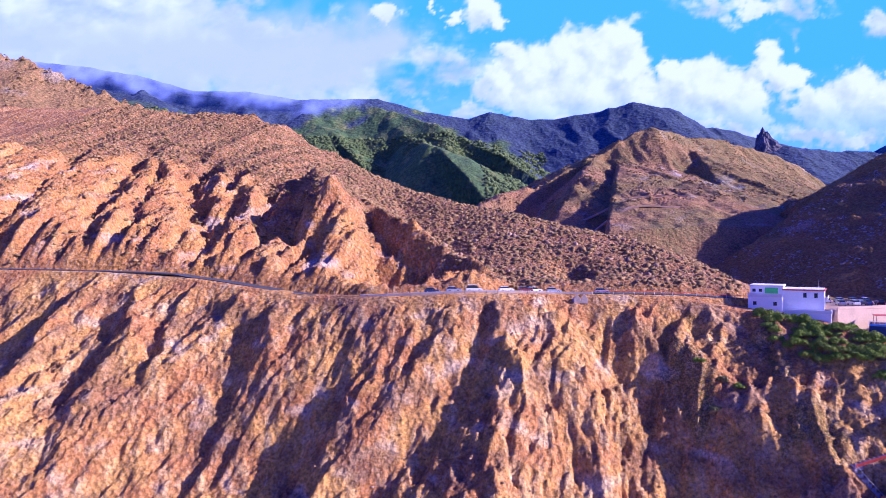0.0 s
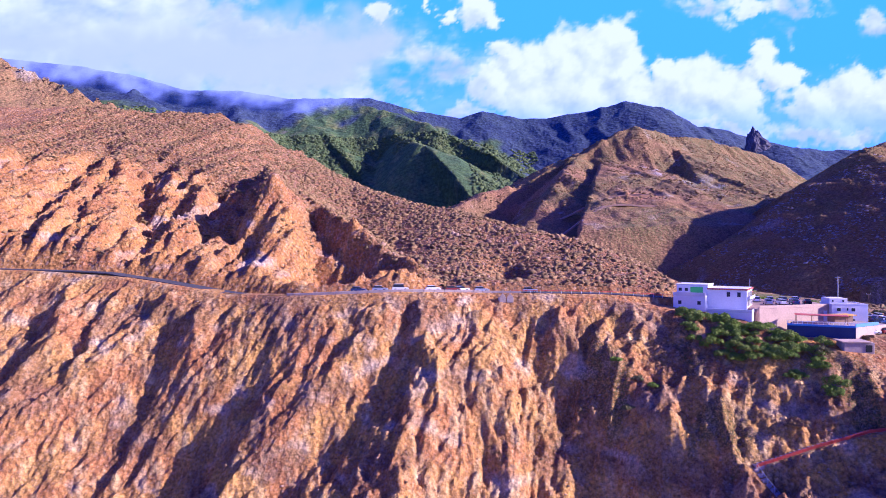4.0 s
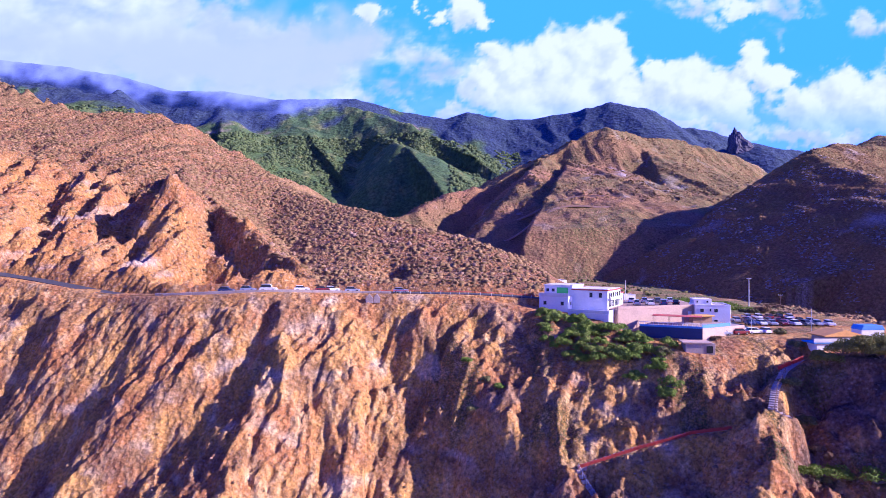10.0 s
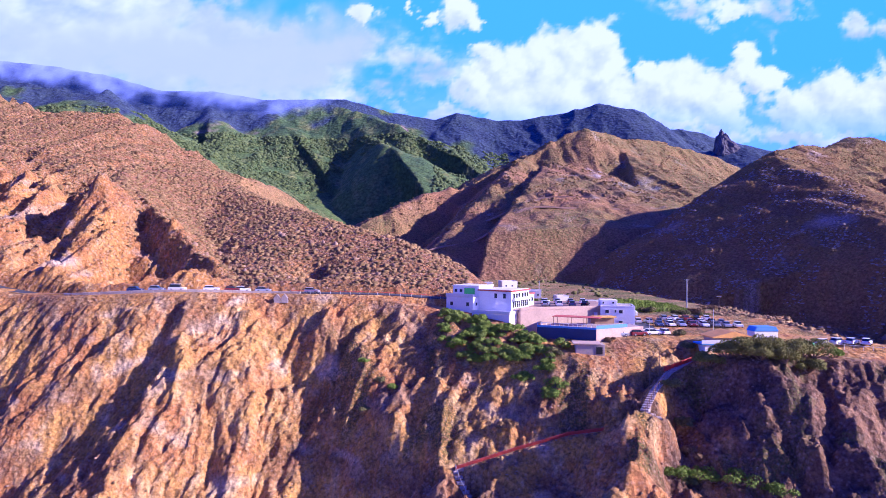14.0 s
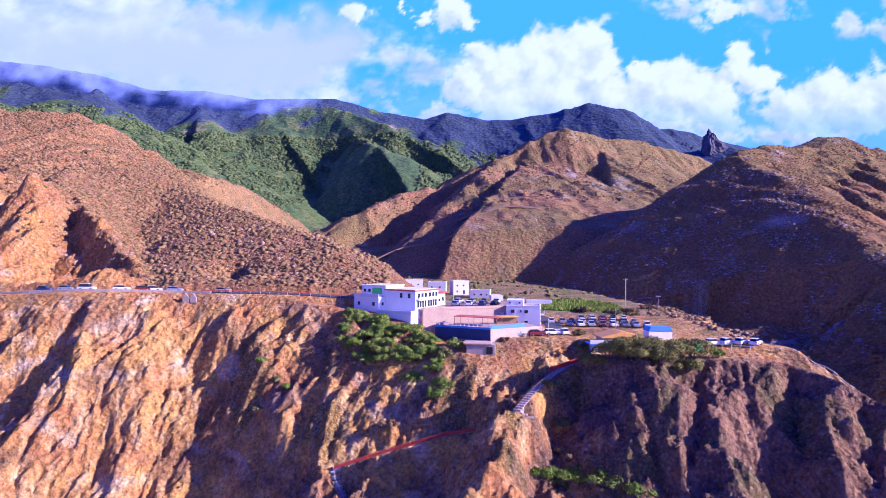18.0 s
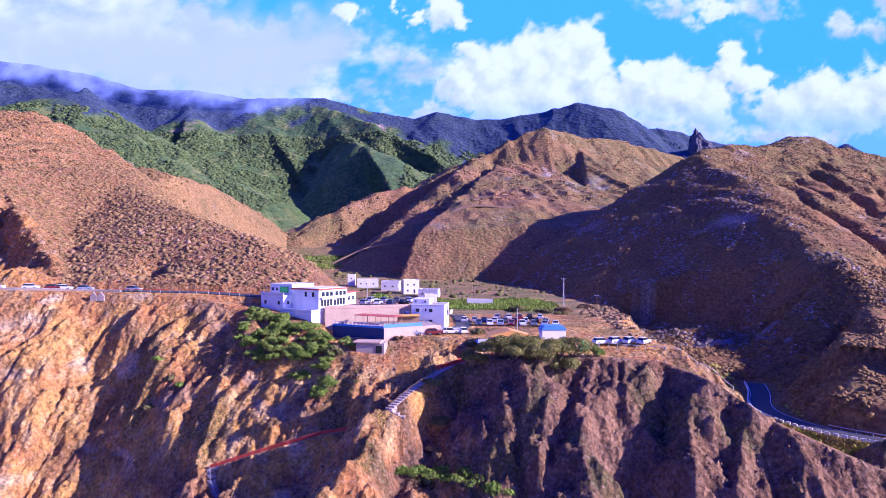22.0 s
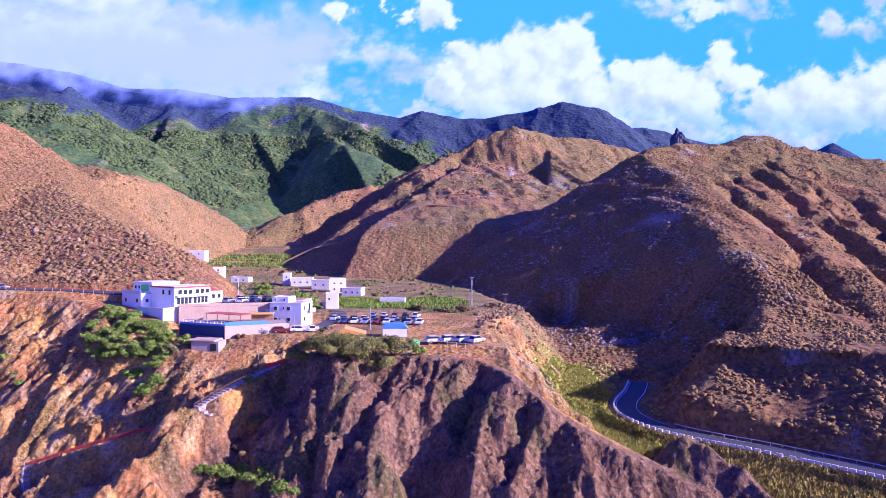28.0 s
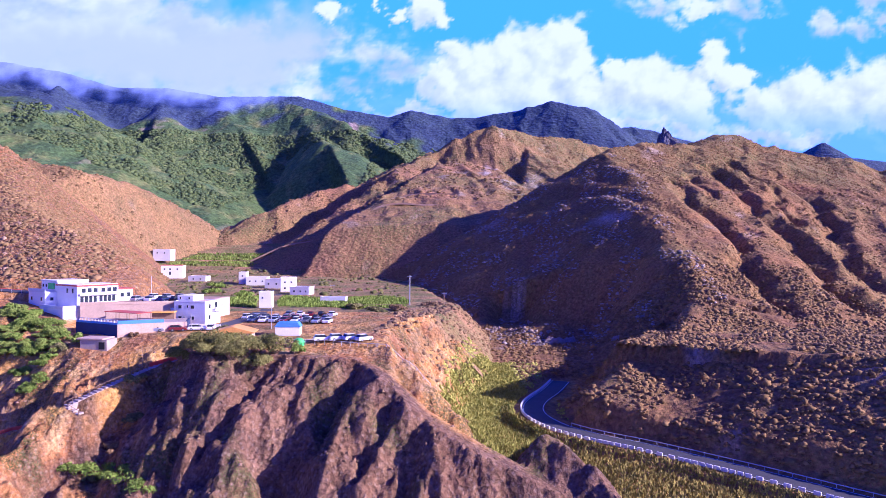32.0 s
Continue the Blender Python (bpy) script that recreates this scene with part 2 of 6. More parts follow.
# crests of the spurs and ribs of the cliff: points, slope to the east, slope to the west
SPURS = [
    ([(-150, 196, 15), (-156, 178, -6), (-164, 160, -30), (-172, 140, -54)], 0.6, 1.1),
    ([(-124, 191, 13), (-130, 176, -6), (-138, 160, -27), (-146, 140, -52)], 0.6, 1.1),
    ([(-102.1, 181.4, 5.6), (-104.6, 167.9, -7.7), (-106.9, 158.5, -17.0), (-106.7, 146.9, -28.2), (-106.4, 130.9, -43.6)], 0.55, 1.0),
    ([(-83.6, 183.6, 9.3), (-82.4, 171.4, -2.4), (-85.6, 157.0, -16.7), (-83.2, 143.5, -29.5), (-80.4, 127.7, -44.4)], 0.55, 1.0),
    ([(-69.8, 178.7, 5.8), (-69.5, 170.3, -2.3), (-68.8, 160.3, -12.0), (-62.2, 146.4, -24.2), (-61.4, 138.8, -31.4), (-59.7, 122.9, -46.5)], 0.6, 1.1),
    ([(-55.8, 173.6, 3.2), (-55.5, 168.1, -2.0), (-57.3, 160.9, -9.3), (-57.5, 148.8, -21.1), (-58.4, 140.2, -29.6), (-60.1, 124.3, -45.3)], 0.65, 1.2),
    ([(-53.8, 176.8, 6.7), (-42.0, 163.4, -4.2), (-45.7, 154.5, -13.4), (-48.0, 145.4, -22.7), (-49.0, 137.6, -30.4), (-51.0, 121.7, -46.1)], 0.65, 1.2),
    ([(6.6, 166.1, 8.3), (-3.3, 159.2, 0.6), (-12.3, 153.7, -5.7), (-16.9, 146.7, -12.9), (-21.0, 140.0, -19.8), (-25.7, 133.3, -28.2), (-34.9, 120.2, -44.6)], 0.5, 1.35),
    ([(9.5, 166.9, 8.9), (13.5, 162.9, 4.3), (11.0, 152.7, -5.1), (7.0, 145.7, -11.5), (1.9, 138.2, -19.3), (-2.1, 130.5, -27.2), (-9.5, 116.3, -41.8)], 0.45, 1.35),
    ([(21.6, 166.9, 6.7), (31.6, 160.8, -1.0), (37.8, 153.3, -7.9), (42.2, 146.3, -14.0), (46.0, 137.8, -21.4), (47.5, 131.2, -27.3), (51.0, 115.6, -41.2)], 1.1, 0.4),
    ([(51.6, 167.8, 7.4), (46.9, 159.5, -0.8), (46.7, 150.0, -9.8), (48.2, 143.3, -15.8), (51.7, 127.7, -29.8)], 0.9, 1.2),
    ([(63.1, 172.0, 7.9), (56.7, 154.5, -4.1), (53.6, 144.5, -13.6), (52.6, 136.6, -21.1), (51.6, 129.8, -27.6), (49.3, 114.0, -42.7)], 0.7, 1.2),
    ([(67.4, 164.1, 6.4), (64.7, 156.8, -0.4), (60.6, 139.2, -17.0), (58.3, 129.2, -26.5), (54.7, 113.6, -41.3)], 0.7, 1.1),
    ([(74.8, 158.9, 3.5), (75.1, 151.5, -2.2), (75.6, 140.8, -10.2), (72.9, 134.8, -15.8), (69.4, 130.9, -20.4), (66.5, 126.0, -25.8), (58.4, 112.2, -41.0)], 0.6, 1.2),
    ([(86.1, 151.5, 0.4), (83.4, 145.3, -5.0), (78.0, 140.0, -10.0), (76.1, 131.5, -17.1), (73.4, 123.6, -24.4), (68.2, 108.5, -38.4)], 0.6, 1.1),
    ([(112.0, 149.5, -1.8), (107.1, 137.4, -3.5), (99.1, 133.8, -9.2), (96.1, 130.7, -12.4), (89.7, 126.0, -17.7), (83.5, 120.7, -23.3), (71.3, 110.3, -34.3)], 0.5, 1.2),
    ([(136, 134, -0.4), (136.4, 125, -1.6), (131, 117.5, -8), (127, 111, -13.5), (124.5, 104, -20), (120, 92, -36)], 0.75, 1.4),
    ([(136.4, 125, -1.6), (141, 116, -9.5), (141, 106, -20), (140, 94, -36)], 0.9, 1.4),
    ([(147, 133, -0.4), (148.8, 126, -2.2), (150.5, 119, -6), (147.5, 110, -12.5), (146, 102, -19), (144, 90, -34)], 0.8, 1.4),
    ([(155, 131, -0.5), (157, 122, -7), (160, 113, -14), (163, 105, -21), (166, 94, -34)], 1.3, 1.0),
    ([(163, 129, -1), (168.5, 117, -4.6), (164.5, 109, -12), (163, 102, -19), (160, 90, -34)], 0.9, 1.4),
    ([(172, 125, -2.8), (174.5, 117, -4.5), (174.5, 111, -10), (169.5, 102, -18), (166, 90, -34)], 0.9, 1.4),
    ([(180.5, 118, -8.6), (180, 110, -8.8), (180, 105, -12.5), (177, 96, -24), (175, 86, -40)], 0.9, 1.4),
    ([(190, 112, -12.5), (189, 104, -16), (187, 92, -30)], 0.9, 1.4),
]
# beds of the gullies between them: points, width of the bed
GULLIES = [
    ([(34.0, 169.6, 7.3), (38.5, 160.5, -3.7), (43.7, 153.5, -11.8), (46.2, 144.7, -22.3), (49.6, 137.4, -30.5), (56.4, 122.9, -46.8)], 1.2),
    ([(10.5, 166.0, 7.5), (-2.5, 162.9, 2.8), (-19.2, 155.2, -9.0), (-31.5, 149.6, -21.5), (-46.1, 143.0, -36.3)], 3.0),
    ([(10.6, 161.5, 1.6), (6.1, 155.4, -5.7), (1.9, 149.5, -13.7), (-10.4, 139.3, -28.1), (-22.7, 129.1, -42.5)], 0.8),
    ([(-53.4, 170.4, -2.3), (-53.8, 158.8, -17.1), (-56.7, 148.4, -31.2), (-61.0, 133.0, -52.1)], 1.0),
    ([(118, 137, -5), (119, 127, -15), (121, 116, -21), (122, 104, -28)], 1.5),
]


KNOLL = [(196, 121, -16.5), (199, 112, -10.4), (206.5, 105.5, -14.6), (210, 100, -17), (217, 90, -27)]


def cliff_plane(X, Y):
    """The even slope below the edge, from which the spurs stand out."""
    ye, ze = coast_edge(X)
    d = ye - Y
    slope = np.interp(X, [40, 62, 78, 108, 122, 150], [1.17, 1.08, 0.9, 0.95, 1.3, 1.5])
    h = ze - slope * d - np.interp(X, [70, 110, 150], [0.6, 1.0, 6.5]) * step(0, 9, d)
    # an even slope below the restaurant
    even = -15.2 + 0.33 * (X - 100.5) + 0.9 * (Y - 127.5)
    return h + (even - h) * step(50, 76, X) * step(118, 108, X) * step(1, 8, d)


def above_plane(pts):
    x, y, z = np.array(pts, float).T
    out = z - cliff_plane(x, y)
    return list(zip(x, y, out * np.where(x < 60, 1.6, 1.0)))


def cliff_height(X, Y):
    ye, ze = coast_edge(X)
    d = ye - Y
    shear = np.interp(X, [-200, -20, 20, 60, 120, 200], [0.8, 0.75, 0.55, 0.5, 0.3, -0.1])
    u = X + shear * d + 3 * grad_noise(X / 17, Y / 17, 8)
    base = cliff_plane(X, Y)
    bx, by = 2.4 * grad_noise(X / 13, Y / 13, 18) + 1.0 * grad_noise(X / 4, Y / 4, 19), 1.5 * grad_noise(X / 9, Y / 9, 20)
    relief = 0 * X
    for pts, east, west in SPURS + [([(121, 134, -6), (114.5, 121.5, -9), (110.5, 113, -14), (103, 103, -22), (95, 92, -34)], 0.5, 1.1)]:
        relief = smax(relief, spur(X + bx, Y + by, above_plane(pts), 0.8 * east, (0.85 if pts[0][0] < 130 else 1.05) * west, 0.7), 0.9)
    for pts, wd in GULLIES:
        q, z, _, _ = along(X + bx, Y + by, above_plane(pts))
        relief = -smax(-relief, -(z + 0.55 * np.maximum(q - wd, 0) + 6 * (1 - step(2, 10, d))), 1.0)
    front = base + relief + 5 * np.exp(-((X - 23) / 10) ** 2 - ((Y - 150) / 13) ** 2)
    # broken facets across the ribs
    facet = np.abs(grad_noise((X + 0.5 * Y) / 11, (Y - 0.3 * X) / 9, 16)) + 0.5 * np.abs(grad_noise((X - 0.4 * Y) / 5, Y / 5, 17))
    front = front + step(0, 6, d) * (2.0 * facet - 0.7)
    deep = step(0, 5, d)
    fan = step(6, 14, X) * step(46, 38, X) * step(14, 22, d)
    front = front + fan * (ribs((X - 0.25 * (X - 20) * d / 40 + bx) / 6.5, d / 90, 3, 24, 0.55) - 0.4) * 2.0
    front = front + (ribs(u / 11, d / 40, 3, 4, 0.5) - 0.5) * np.interp(X, [-20, 20, 80, 105], [0.8, 0.6, 0.8, 0.5]) * deep + (ribs(u / 4.2, d / 16, 4, 14, 0.6) - 0.4) * 0.6 * deep + fbm(X / 3.0, Y / 3.0 + X / 9, 4, 12, 0.7) * 0.45 * step(0, 4, d)
    rough = fbm(X / 2.2, Y / 2.2, 3, 13, 0.6)
    front = front + (np.maximum(rough, -0.1) * 0.35 * step(60, 95, X) + (0.5 - np.abs(fbm(X / 3.4 + Y / 7, Y / 2.2, 4, 15, 0.6))) * 0.6) * deep
    front = np.minimum(front, ze + 1.5 - 1.2 * step(118, 128, X))
    # terraces behind the edge
    back = ze + 0.03 * -d
    level = np.interp(X, [60, 78, 91, 97, 118, 200], [8.5, 6.2, 5.0, 1.0, 1.2, 1.2])
    back = np.where(X > 70, ze + (level - ze) * step(0, 10, -d), back)
    xr = np.interp(Y, [120, 135, 150, 180, 215, 250, 320], [176, 172, 168, 172, 183, 187, 182]) + 2.5 * fbm(X / 9, Y / 9, 3, 45)
    fall = 1.15 * np.maximum(X - xr, 0)
    back = np.maximum(back - fall + np.where(fall > 0, fbm(X / 6, Y / 6, 3, 44) * 0.8, 0), -21.0)
    back = np.where(X < 70, back - 0.6 * np.maximum(-d - 9, 0), back)
    h = np.where(d > 0, front, back)
    # a knoll of rock below the bend of the road
    h = smax(h, spur(X + 0.6 * bx, Y + 0.6 * by, KNOLL, 0.9, 1.3, 0.6) + fbm(X / 3, Y / 3, 4, 47, 0.6) * 0.7, 1.2)
    h = carve(h, X, Y, COAST_ROAD, 3.2, 1.5)
    h = carve(h, X, Y, PATH, 1.0, 2.6)
    q = along(X, Y, PATH)[0]
    h = h + step(1.0, 2.4, q) * (1 - step(3, 6, q)) * 1.1 * fbm(X / 2.4, Y / 2.0, 3, 46, 0.6)
    return carve(h, X, Y, [(x, y, z - 1.2) for x, y, z in BEND_ROAD], 3.0, 4.0)


def valley_height(X, Y):
    h = np.interp(Y, [180, 240, 300, 350, 400, 440, 480, 560, 760], [-0.5, -1.0, -1, 0.5, 3, 8, 12, 24, 40])
    t = h / 1.8 + 0.25 * grad_noise(X / 40, Y / 40, 62)
    f = np.floor(t)
    h = np.where(Y > 405, 1.8 * (f + step(0.75, 1.0, t - f)), h)
    xr = np.interp(Y, [180, 215, 250, 320, 420], [172, 183, 187, 175, 150])
    h = h - 1.0 * np.maximum(X - xr, 0)
    return np.maximum(h, -21) + 0.5 * fbm(X / 20, Y / 20, 3, 61)


def central_hill_height(X, Y):
    crest = [(-30, 545, 20), (-2, 560, 31), (26, 600, 55), (60, 640, 74), (122, 680, 92), (160, 700, 113), (193, 720, 136), (232, 735, 156), (278, 760, 149), (330, 790, 151), (420, 820, 135)]
    h = ridge(X, Y, crest, 0.5, 0.84, 5)
    h = smax(h, ridge(X, Y, [(193, 720, 136), (184, 690, 114), (187, 655, 88), (193, 620, 60), (208, 570, 31), (220, 525, 10)], 0.3, 0.7, 1), 2)
    h = smax(h, ridge(X, Y, [(278, 760, 151), (268, 700, 122), (262, 650, 96), (258, 600, 62)], 0.4, 0.7, 2), 2)
    h = smax(h, ridge(X, Y, [(165, 703, 118), (136, 635, 96), (104, 570, 62), (72, 520, 28)], 0.42, 0.8, 1), 2)
    h = smax(h, 3 + 0.1 * (Y - 430) - 0.3 * np.maximum(-10 - X, 0), 8)
    h = h + (ribs(X / 30 + Y / 200, Y / 130, 4, 70) - 0.4) * 2.0 * step(14, 60, h) + fbm(X / 12, Y / 12, 4, 71) * 1.2 * step(8, 30, h)
    return np.where(Y < 425, h - 0.6 * (425 - Y), h)


def right_hill_height(X, Y):
    # a west face, a sunlit south-east face and the crest behind them
    wob = 4 * fbm(X / 60, Y / 60, 3, 82)
    west = 1.6 + 0.53 * (X - 231) + 0.37 * (Y - 264) + 0.6 * wob
    east = -15 + 0.41 * (Y - 168) - 0.10 * (X - 262) - 0.12 * np.maximum(X - 400, 0) - 0.5 * wob
    east = east - (ribs((X - 0.55 * Y) / 40, Y / 300, 3, 83, 0.45) - 1.2) * -3.0 * step(290, 380, X)
    h = -smax(-west, -east, 4)
    # gullies of the sunlit face
    wig = 5 * grad_noise(X / 22, Y / 22, 86) + 2 * grad_noise(X / 7, Y / 7, 87)
    for line, dep, wd in (([(303, 355), (300, 318), (302, 285), (296, 244), (294, 216)], 5.5, 6), ([(337, 392), (335, 337), (332, 295), (330, 265), (321, 225)], 8, 8),
                          ([(384, 400), (381, 354), (358, 300), (340, 250)], 8, 8), ([(430, 420), (420, 360), (395, 300)], 9, 9), ([(360, 420), (358, 360), (345, 310)], 5, 5), ([(318, 370), (316, 330)], 4, 4)):
        q = along(X + wig, Y, [(x, y, 0) for x, y in line])[0]
        h = h - dep * np.maximum(1 - q / wd, 0) * (0.8 + 0.4 * grad_noise(X / 15, Y / 15, 88))
    crest = [(118, 375, -6), (155, 380, 11.5), (188, 382, 28), (222, 390, 48), (257, 400, 69), (285, 415, 82), (311, 430, 90), (345, 470, 90), (389, 508, 106), (440, 540, 92), (500, 555, 78), (560, 570, 66), (900, 600, 30)]
    d, zc, side, _ = along(X, Y, crest)
    h = np.minimum(h, np.where(side > 0, zc - 0.5 * (np.sqrt(d * d + 36) - 6), zc + 0.12 * d))
    h = smax(h, ridge(X, Y, [(345, 470, 92), (372, 495, 101), (389, 508, 109), (402, 514, 104), (440, 540, 91)], 0.6, 0.45, 3), 3)
    h = h + (ribs(X / 24 + Y / 60, Y / 70, 4, 80) - 0.4) * 1.2 * step(0, 40, h) + fbm(X / 9, Y / 9, 4, 81) * 0.6
    h = smax(h, ridge(X, Y, [(278, 250, 10), (258, 205, 0), (243, 178, -4), (228, 166, -8)], 0.3, 0.8, 2), 2)
    h = smax(h, ridge(X, Y, [(230, 172, -7.5), (243, 168, -4.6), (262, 150, -2), (274, 139, -1.4), (300, 116, 0), (360, 70, 3)], 0.04, 0.47, 1.5) + 0.5 * fbm(X / 7, Y / 7, 3, 84) - 1.0 * np.maximum(225 + 0.6 * (Y - 168) - X, 0), 1.5)
    # two scalloped bowls with steep west-facing heads, a pinnacle of rock between their rims
    for rim in ([(236, 287, 15), (248, 282, 20), (262, 272, 22.6), (268.5, 245, 17), (256, 232, 11), (241, 220, 7), (239, 216, 1)],
                [(240, 219, 6), (252, 226, 8), (263, 222, 3.5), (256, 208, -2), (243, 200, -8)]):
        q, z, side, _ = along(X + 0.35 * wig, Y + 0.2 * wig, rim)
        cut = np.maximum(z - 1.25 * q - 0.6, -17 + 0.2 * (X - 215))
        h = np.where((side < 0) & (q < 40), h + (np.minimum(h, cut) - h) * step(40, 26, q), h)
    floor = np.interp(Y, [90, 120, 150, 170, 260], [-34, -27, -22, -20, -12])
    h = smax(h, floor, 3)
    # the bank on the seaward side lies lower than the road
    sea = step(-1, 3, np.interp(X, [196, 203, 208.5, 215, 224, 239, 256, 290], [150, 152, 143.5, 137, 130, 116, 99.5, 71]) - Y)
    h = h + (np.minimum(h, -20.6 + 0.3 * fbm(X / 6, Y / 6, 3, 85)) - h) * sea
    return carve(h, X, Y, BEND_ROAD, 4.2, 4.0)


def second_hill_height(X, Y):
    h = ridge(X, Y, [(-420, 455, 168), (-340, 455, 158), (-283, 451, 145), (-187, 440, 105), (-120, 440, 82), (-58, 435, 69), (-46, 480, 64), (-34, 540, 50), (-18, 610, 27), (0, 680, 18)], 0.5, 0.8, 5)
    h = h - 1.3 * np.maximum(X - np.interp(Y, [400, 460, 520, 600, 700], [-72, -42, -22, 0, 20]), 0)
    h = h + (ribs((X - 0.4 * Y) / 34, Y / 160, 3, 90, 0.4) - 0.4) * 1.2 + fbm(X / 10, Y / 10, 4, 91) * 1.0
    near = along(X, Y, [(-420, 455, 0), (-283, 451, 0), (-187, 440, 0)])[0]
    return h + 3.5 * np.exp(-(near / 9) ** 2) * np.maximum(ribs(X / 12, Y / 12, 3, 92, 0.7), 0)


def green_height(X, Y):
    west = [(-1300, 1440, 470), (-789, 1440, 421), (-665, 1440, 400), (-541, 1440, 366), (-430, 1440, 366), (-318, 1440, 348), (-206, 1440, 349), (-144, 1440, 350), (-45, 1440, 322), (54, 1440, 306), (104, 1440, 321), (190, 1430, 302)]
    east = [(190, 1430, 302), (240, 1420, 301), (327, 1400, 314), (401, 1380, 326), (440, 1360, 317), (466, 1357, 310), (486, 1355, 272), (565, 1380, 276), (640, 1400, 265), (900, 1450, 215), (1000, 1540, 236), (1056, 1540, 272), (1100, 1540, 240), (1400, 1600, 220)]
    h = np.maximum(ridge(X, Y, west, 0.6, 0.74, 8), ridge(X, Y, east, 0.6, 0.74, 6))
    for pts, kl, kr in (
            ([(-206, 1440, 347), (-90, 1330, 296), (14, 1200, 236), (94, 1100, 152), (130, 1040, 100)], 0.5, 0.85),
            ([(-60, 1205, 222), (-18, 1085, 194), (32, 1035, 158), (72, 975, 126), (100, 900, 84)], 0.5, 1.05),
            ([(-620, 1080, 290), (-474, 1055, 266), (-411, 1050, 231), (-302, 1040, 158), (-220, 980, 100), (-120, 900, 50)], 0.55, 0.5),
            ([(-430, 1440, 360), (-390, 1300, 285), (-300, 1180, 205), (-215, 1080, 120), (-190, 1000, 70)], 0.5, 0.7),
            ([(-300, 1400, 330), (-240, 1300, 265), (-215, 1240, 215)], 0.55, 0.7),
            ([(-60, 1380, 300), (60, 1290, 230), (170, 1180, 150)], 0.5, 0.7),
            ([(-650, 1440, 395), (-600, 1300, 320), (-520, 1180, 270)], 0.5, 0.7),
            ([(190, 1430, 300), (230, 1300, 220), (250, 1180, 140)], 0.5, 0.75),
            ([(340, 1400, 312), (360, 1280, 230), (350, 1140, 140)], 0.5, 0.75),
            ([(500, 1180, 190), (600, 1150, 198), (640, 1160, 196), (800, 1180, 190)], 0.6, 0.6)):
        h = smax(h, ridge(X, Y, pts, kl, kr, 5), 7)
    u = X + 0.35 * (Y - 1400) + 30 * grad_noise(X / 150, Y / 150, 99)
    h = smax(h, 22 + 0.14 * (Y - 700) + 6 * fbm(X / 90, Y / 90, 3, 103), 12)
    calm = 1 - 0.6 * np.exp(-(along(X, Y, [(-70, 1120, 0), (-30, 1000, 0), (20, 900, 0)])[0] / 85) ** 2)
    h = h + calm * (ribs(u / 80, Y / 190, 4, 100, 0.5) - 0.5) * 4.5 * step(0, 60, 1425 - Y) + fbm(X / 22, Y / 22, 4, 101, 0.5) * 1.3
    return h


# ---------------------------------------------------------------- materials
def material(name):
    m = bpy.data.materials.new(name)
    m.use_nodes = True
    return m, m.node_tree.nodes, m.node_tree.links


def plain(name, colour, rough=0.8, metal=0.0, vary=0.12, size=2.0, bump=0.0):
    """A surface with a slow stain and a fine grain."""
    m, n, l = material(name)
    b = n["Principled BSDF"]
    b.inputs["Roughness"].default_value, b.inputs["Metallic"].default_value = rough, metal
    co = n.new("ShaderNodeNewGeometry")
    a, c = n.new("ShaderNodeTexNoise"), n.new("ShaderNodeTexNoise")
    a.inputs["Scale"].default_value, c.inputs["Scale"].default_value = 1 / size, 9 / size
    a.inputs["Detail"].default_value = c.inputs["Detail"].default_value = 5
    mix = n.new("ShaderNodeMath")
    mix.operation = "ADD"
    ramp = n.new("ShaderNodeMapRange")
    ramp.inputs[1].default_value, ramp.inputs[2].default_value = 0.7, 1.3
    ramp.inputs[3].default_value, ramp.inputs[4].default_value = 1 - vary, 1 + vary
    mul = n.new("ShaderNodeMix")
    mul.data_type, mul.blend_type = "RGBA", "MULTIPLY"
    mul.inputs[0].default_value = 1
    mul.inputs[6].default_value = (*colour, 1)
    l.new(co.outputs["Position"], a.inputs["Vector"]), l.new(co.outputs["Position"], c.inputs["Vector"])
    l.new(a.outputs[0], mix.inputs[0]), l.new(c.outputs[0], mix.inputs[1]), l.new(mix.outputs[0], ramp.inputs[0])
    l.new(ramp.outputs[0], mul.inputs[7]), l.new(mul.outputs[2], b.inputs["Base Color"])
    if bump:
        bp = n.new("ShaderNodeBump")
        bp.inputs["Strength"].default_value, bp.inputs["Distance"].default_value = bump, 0.1
        l.new(c.outputs[0], bp.inputs["Height"]), l.new(bp.outputs[0], b.inputs["Normal"])
    return m


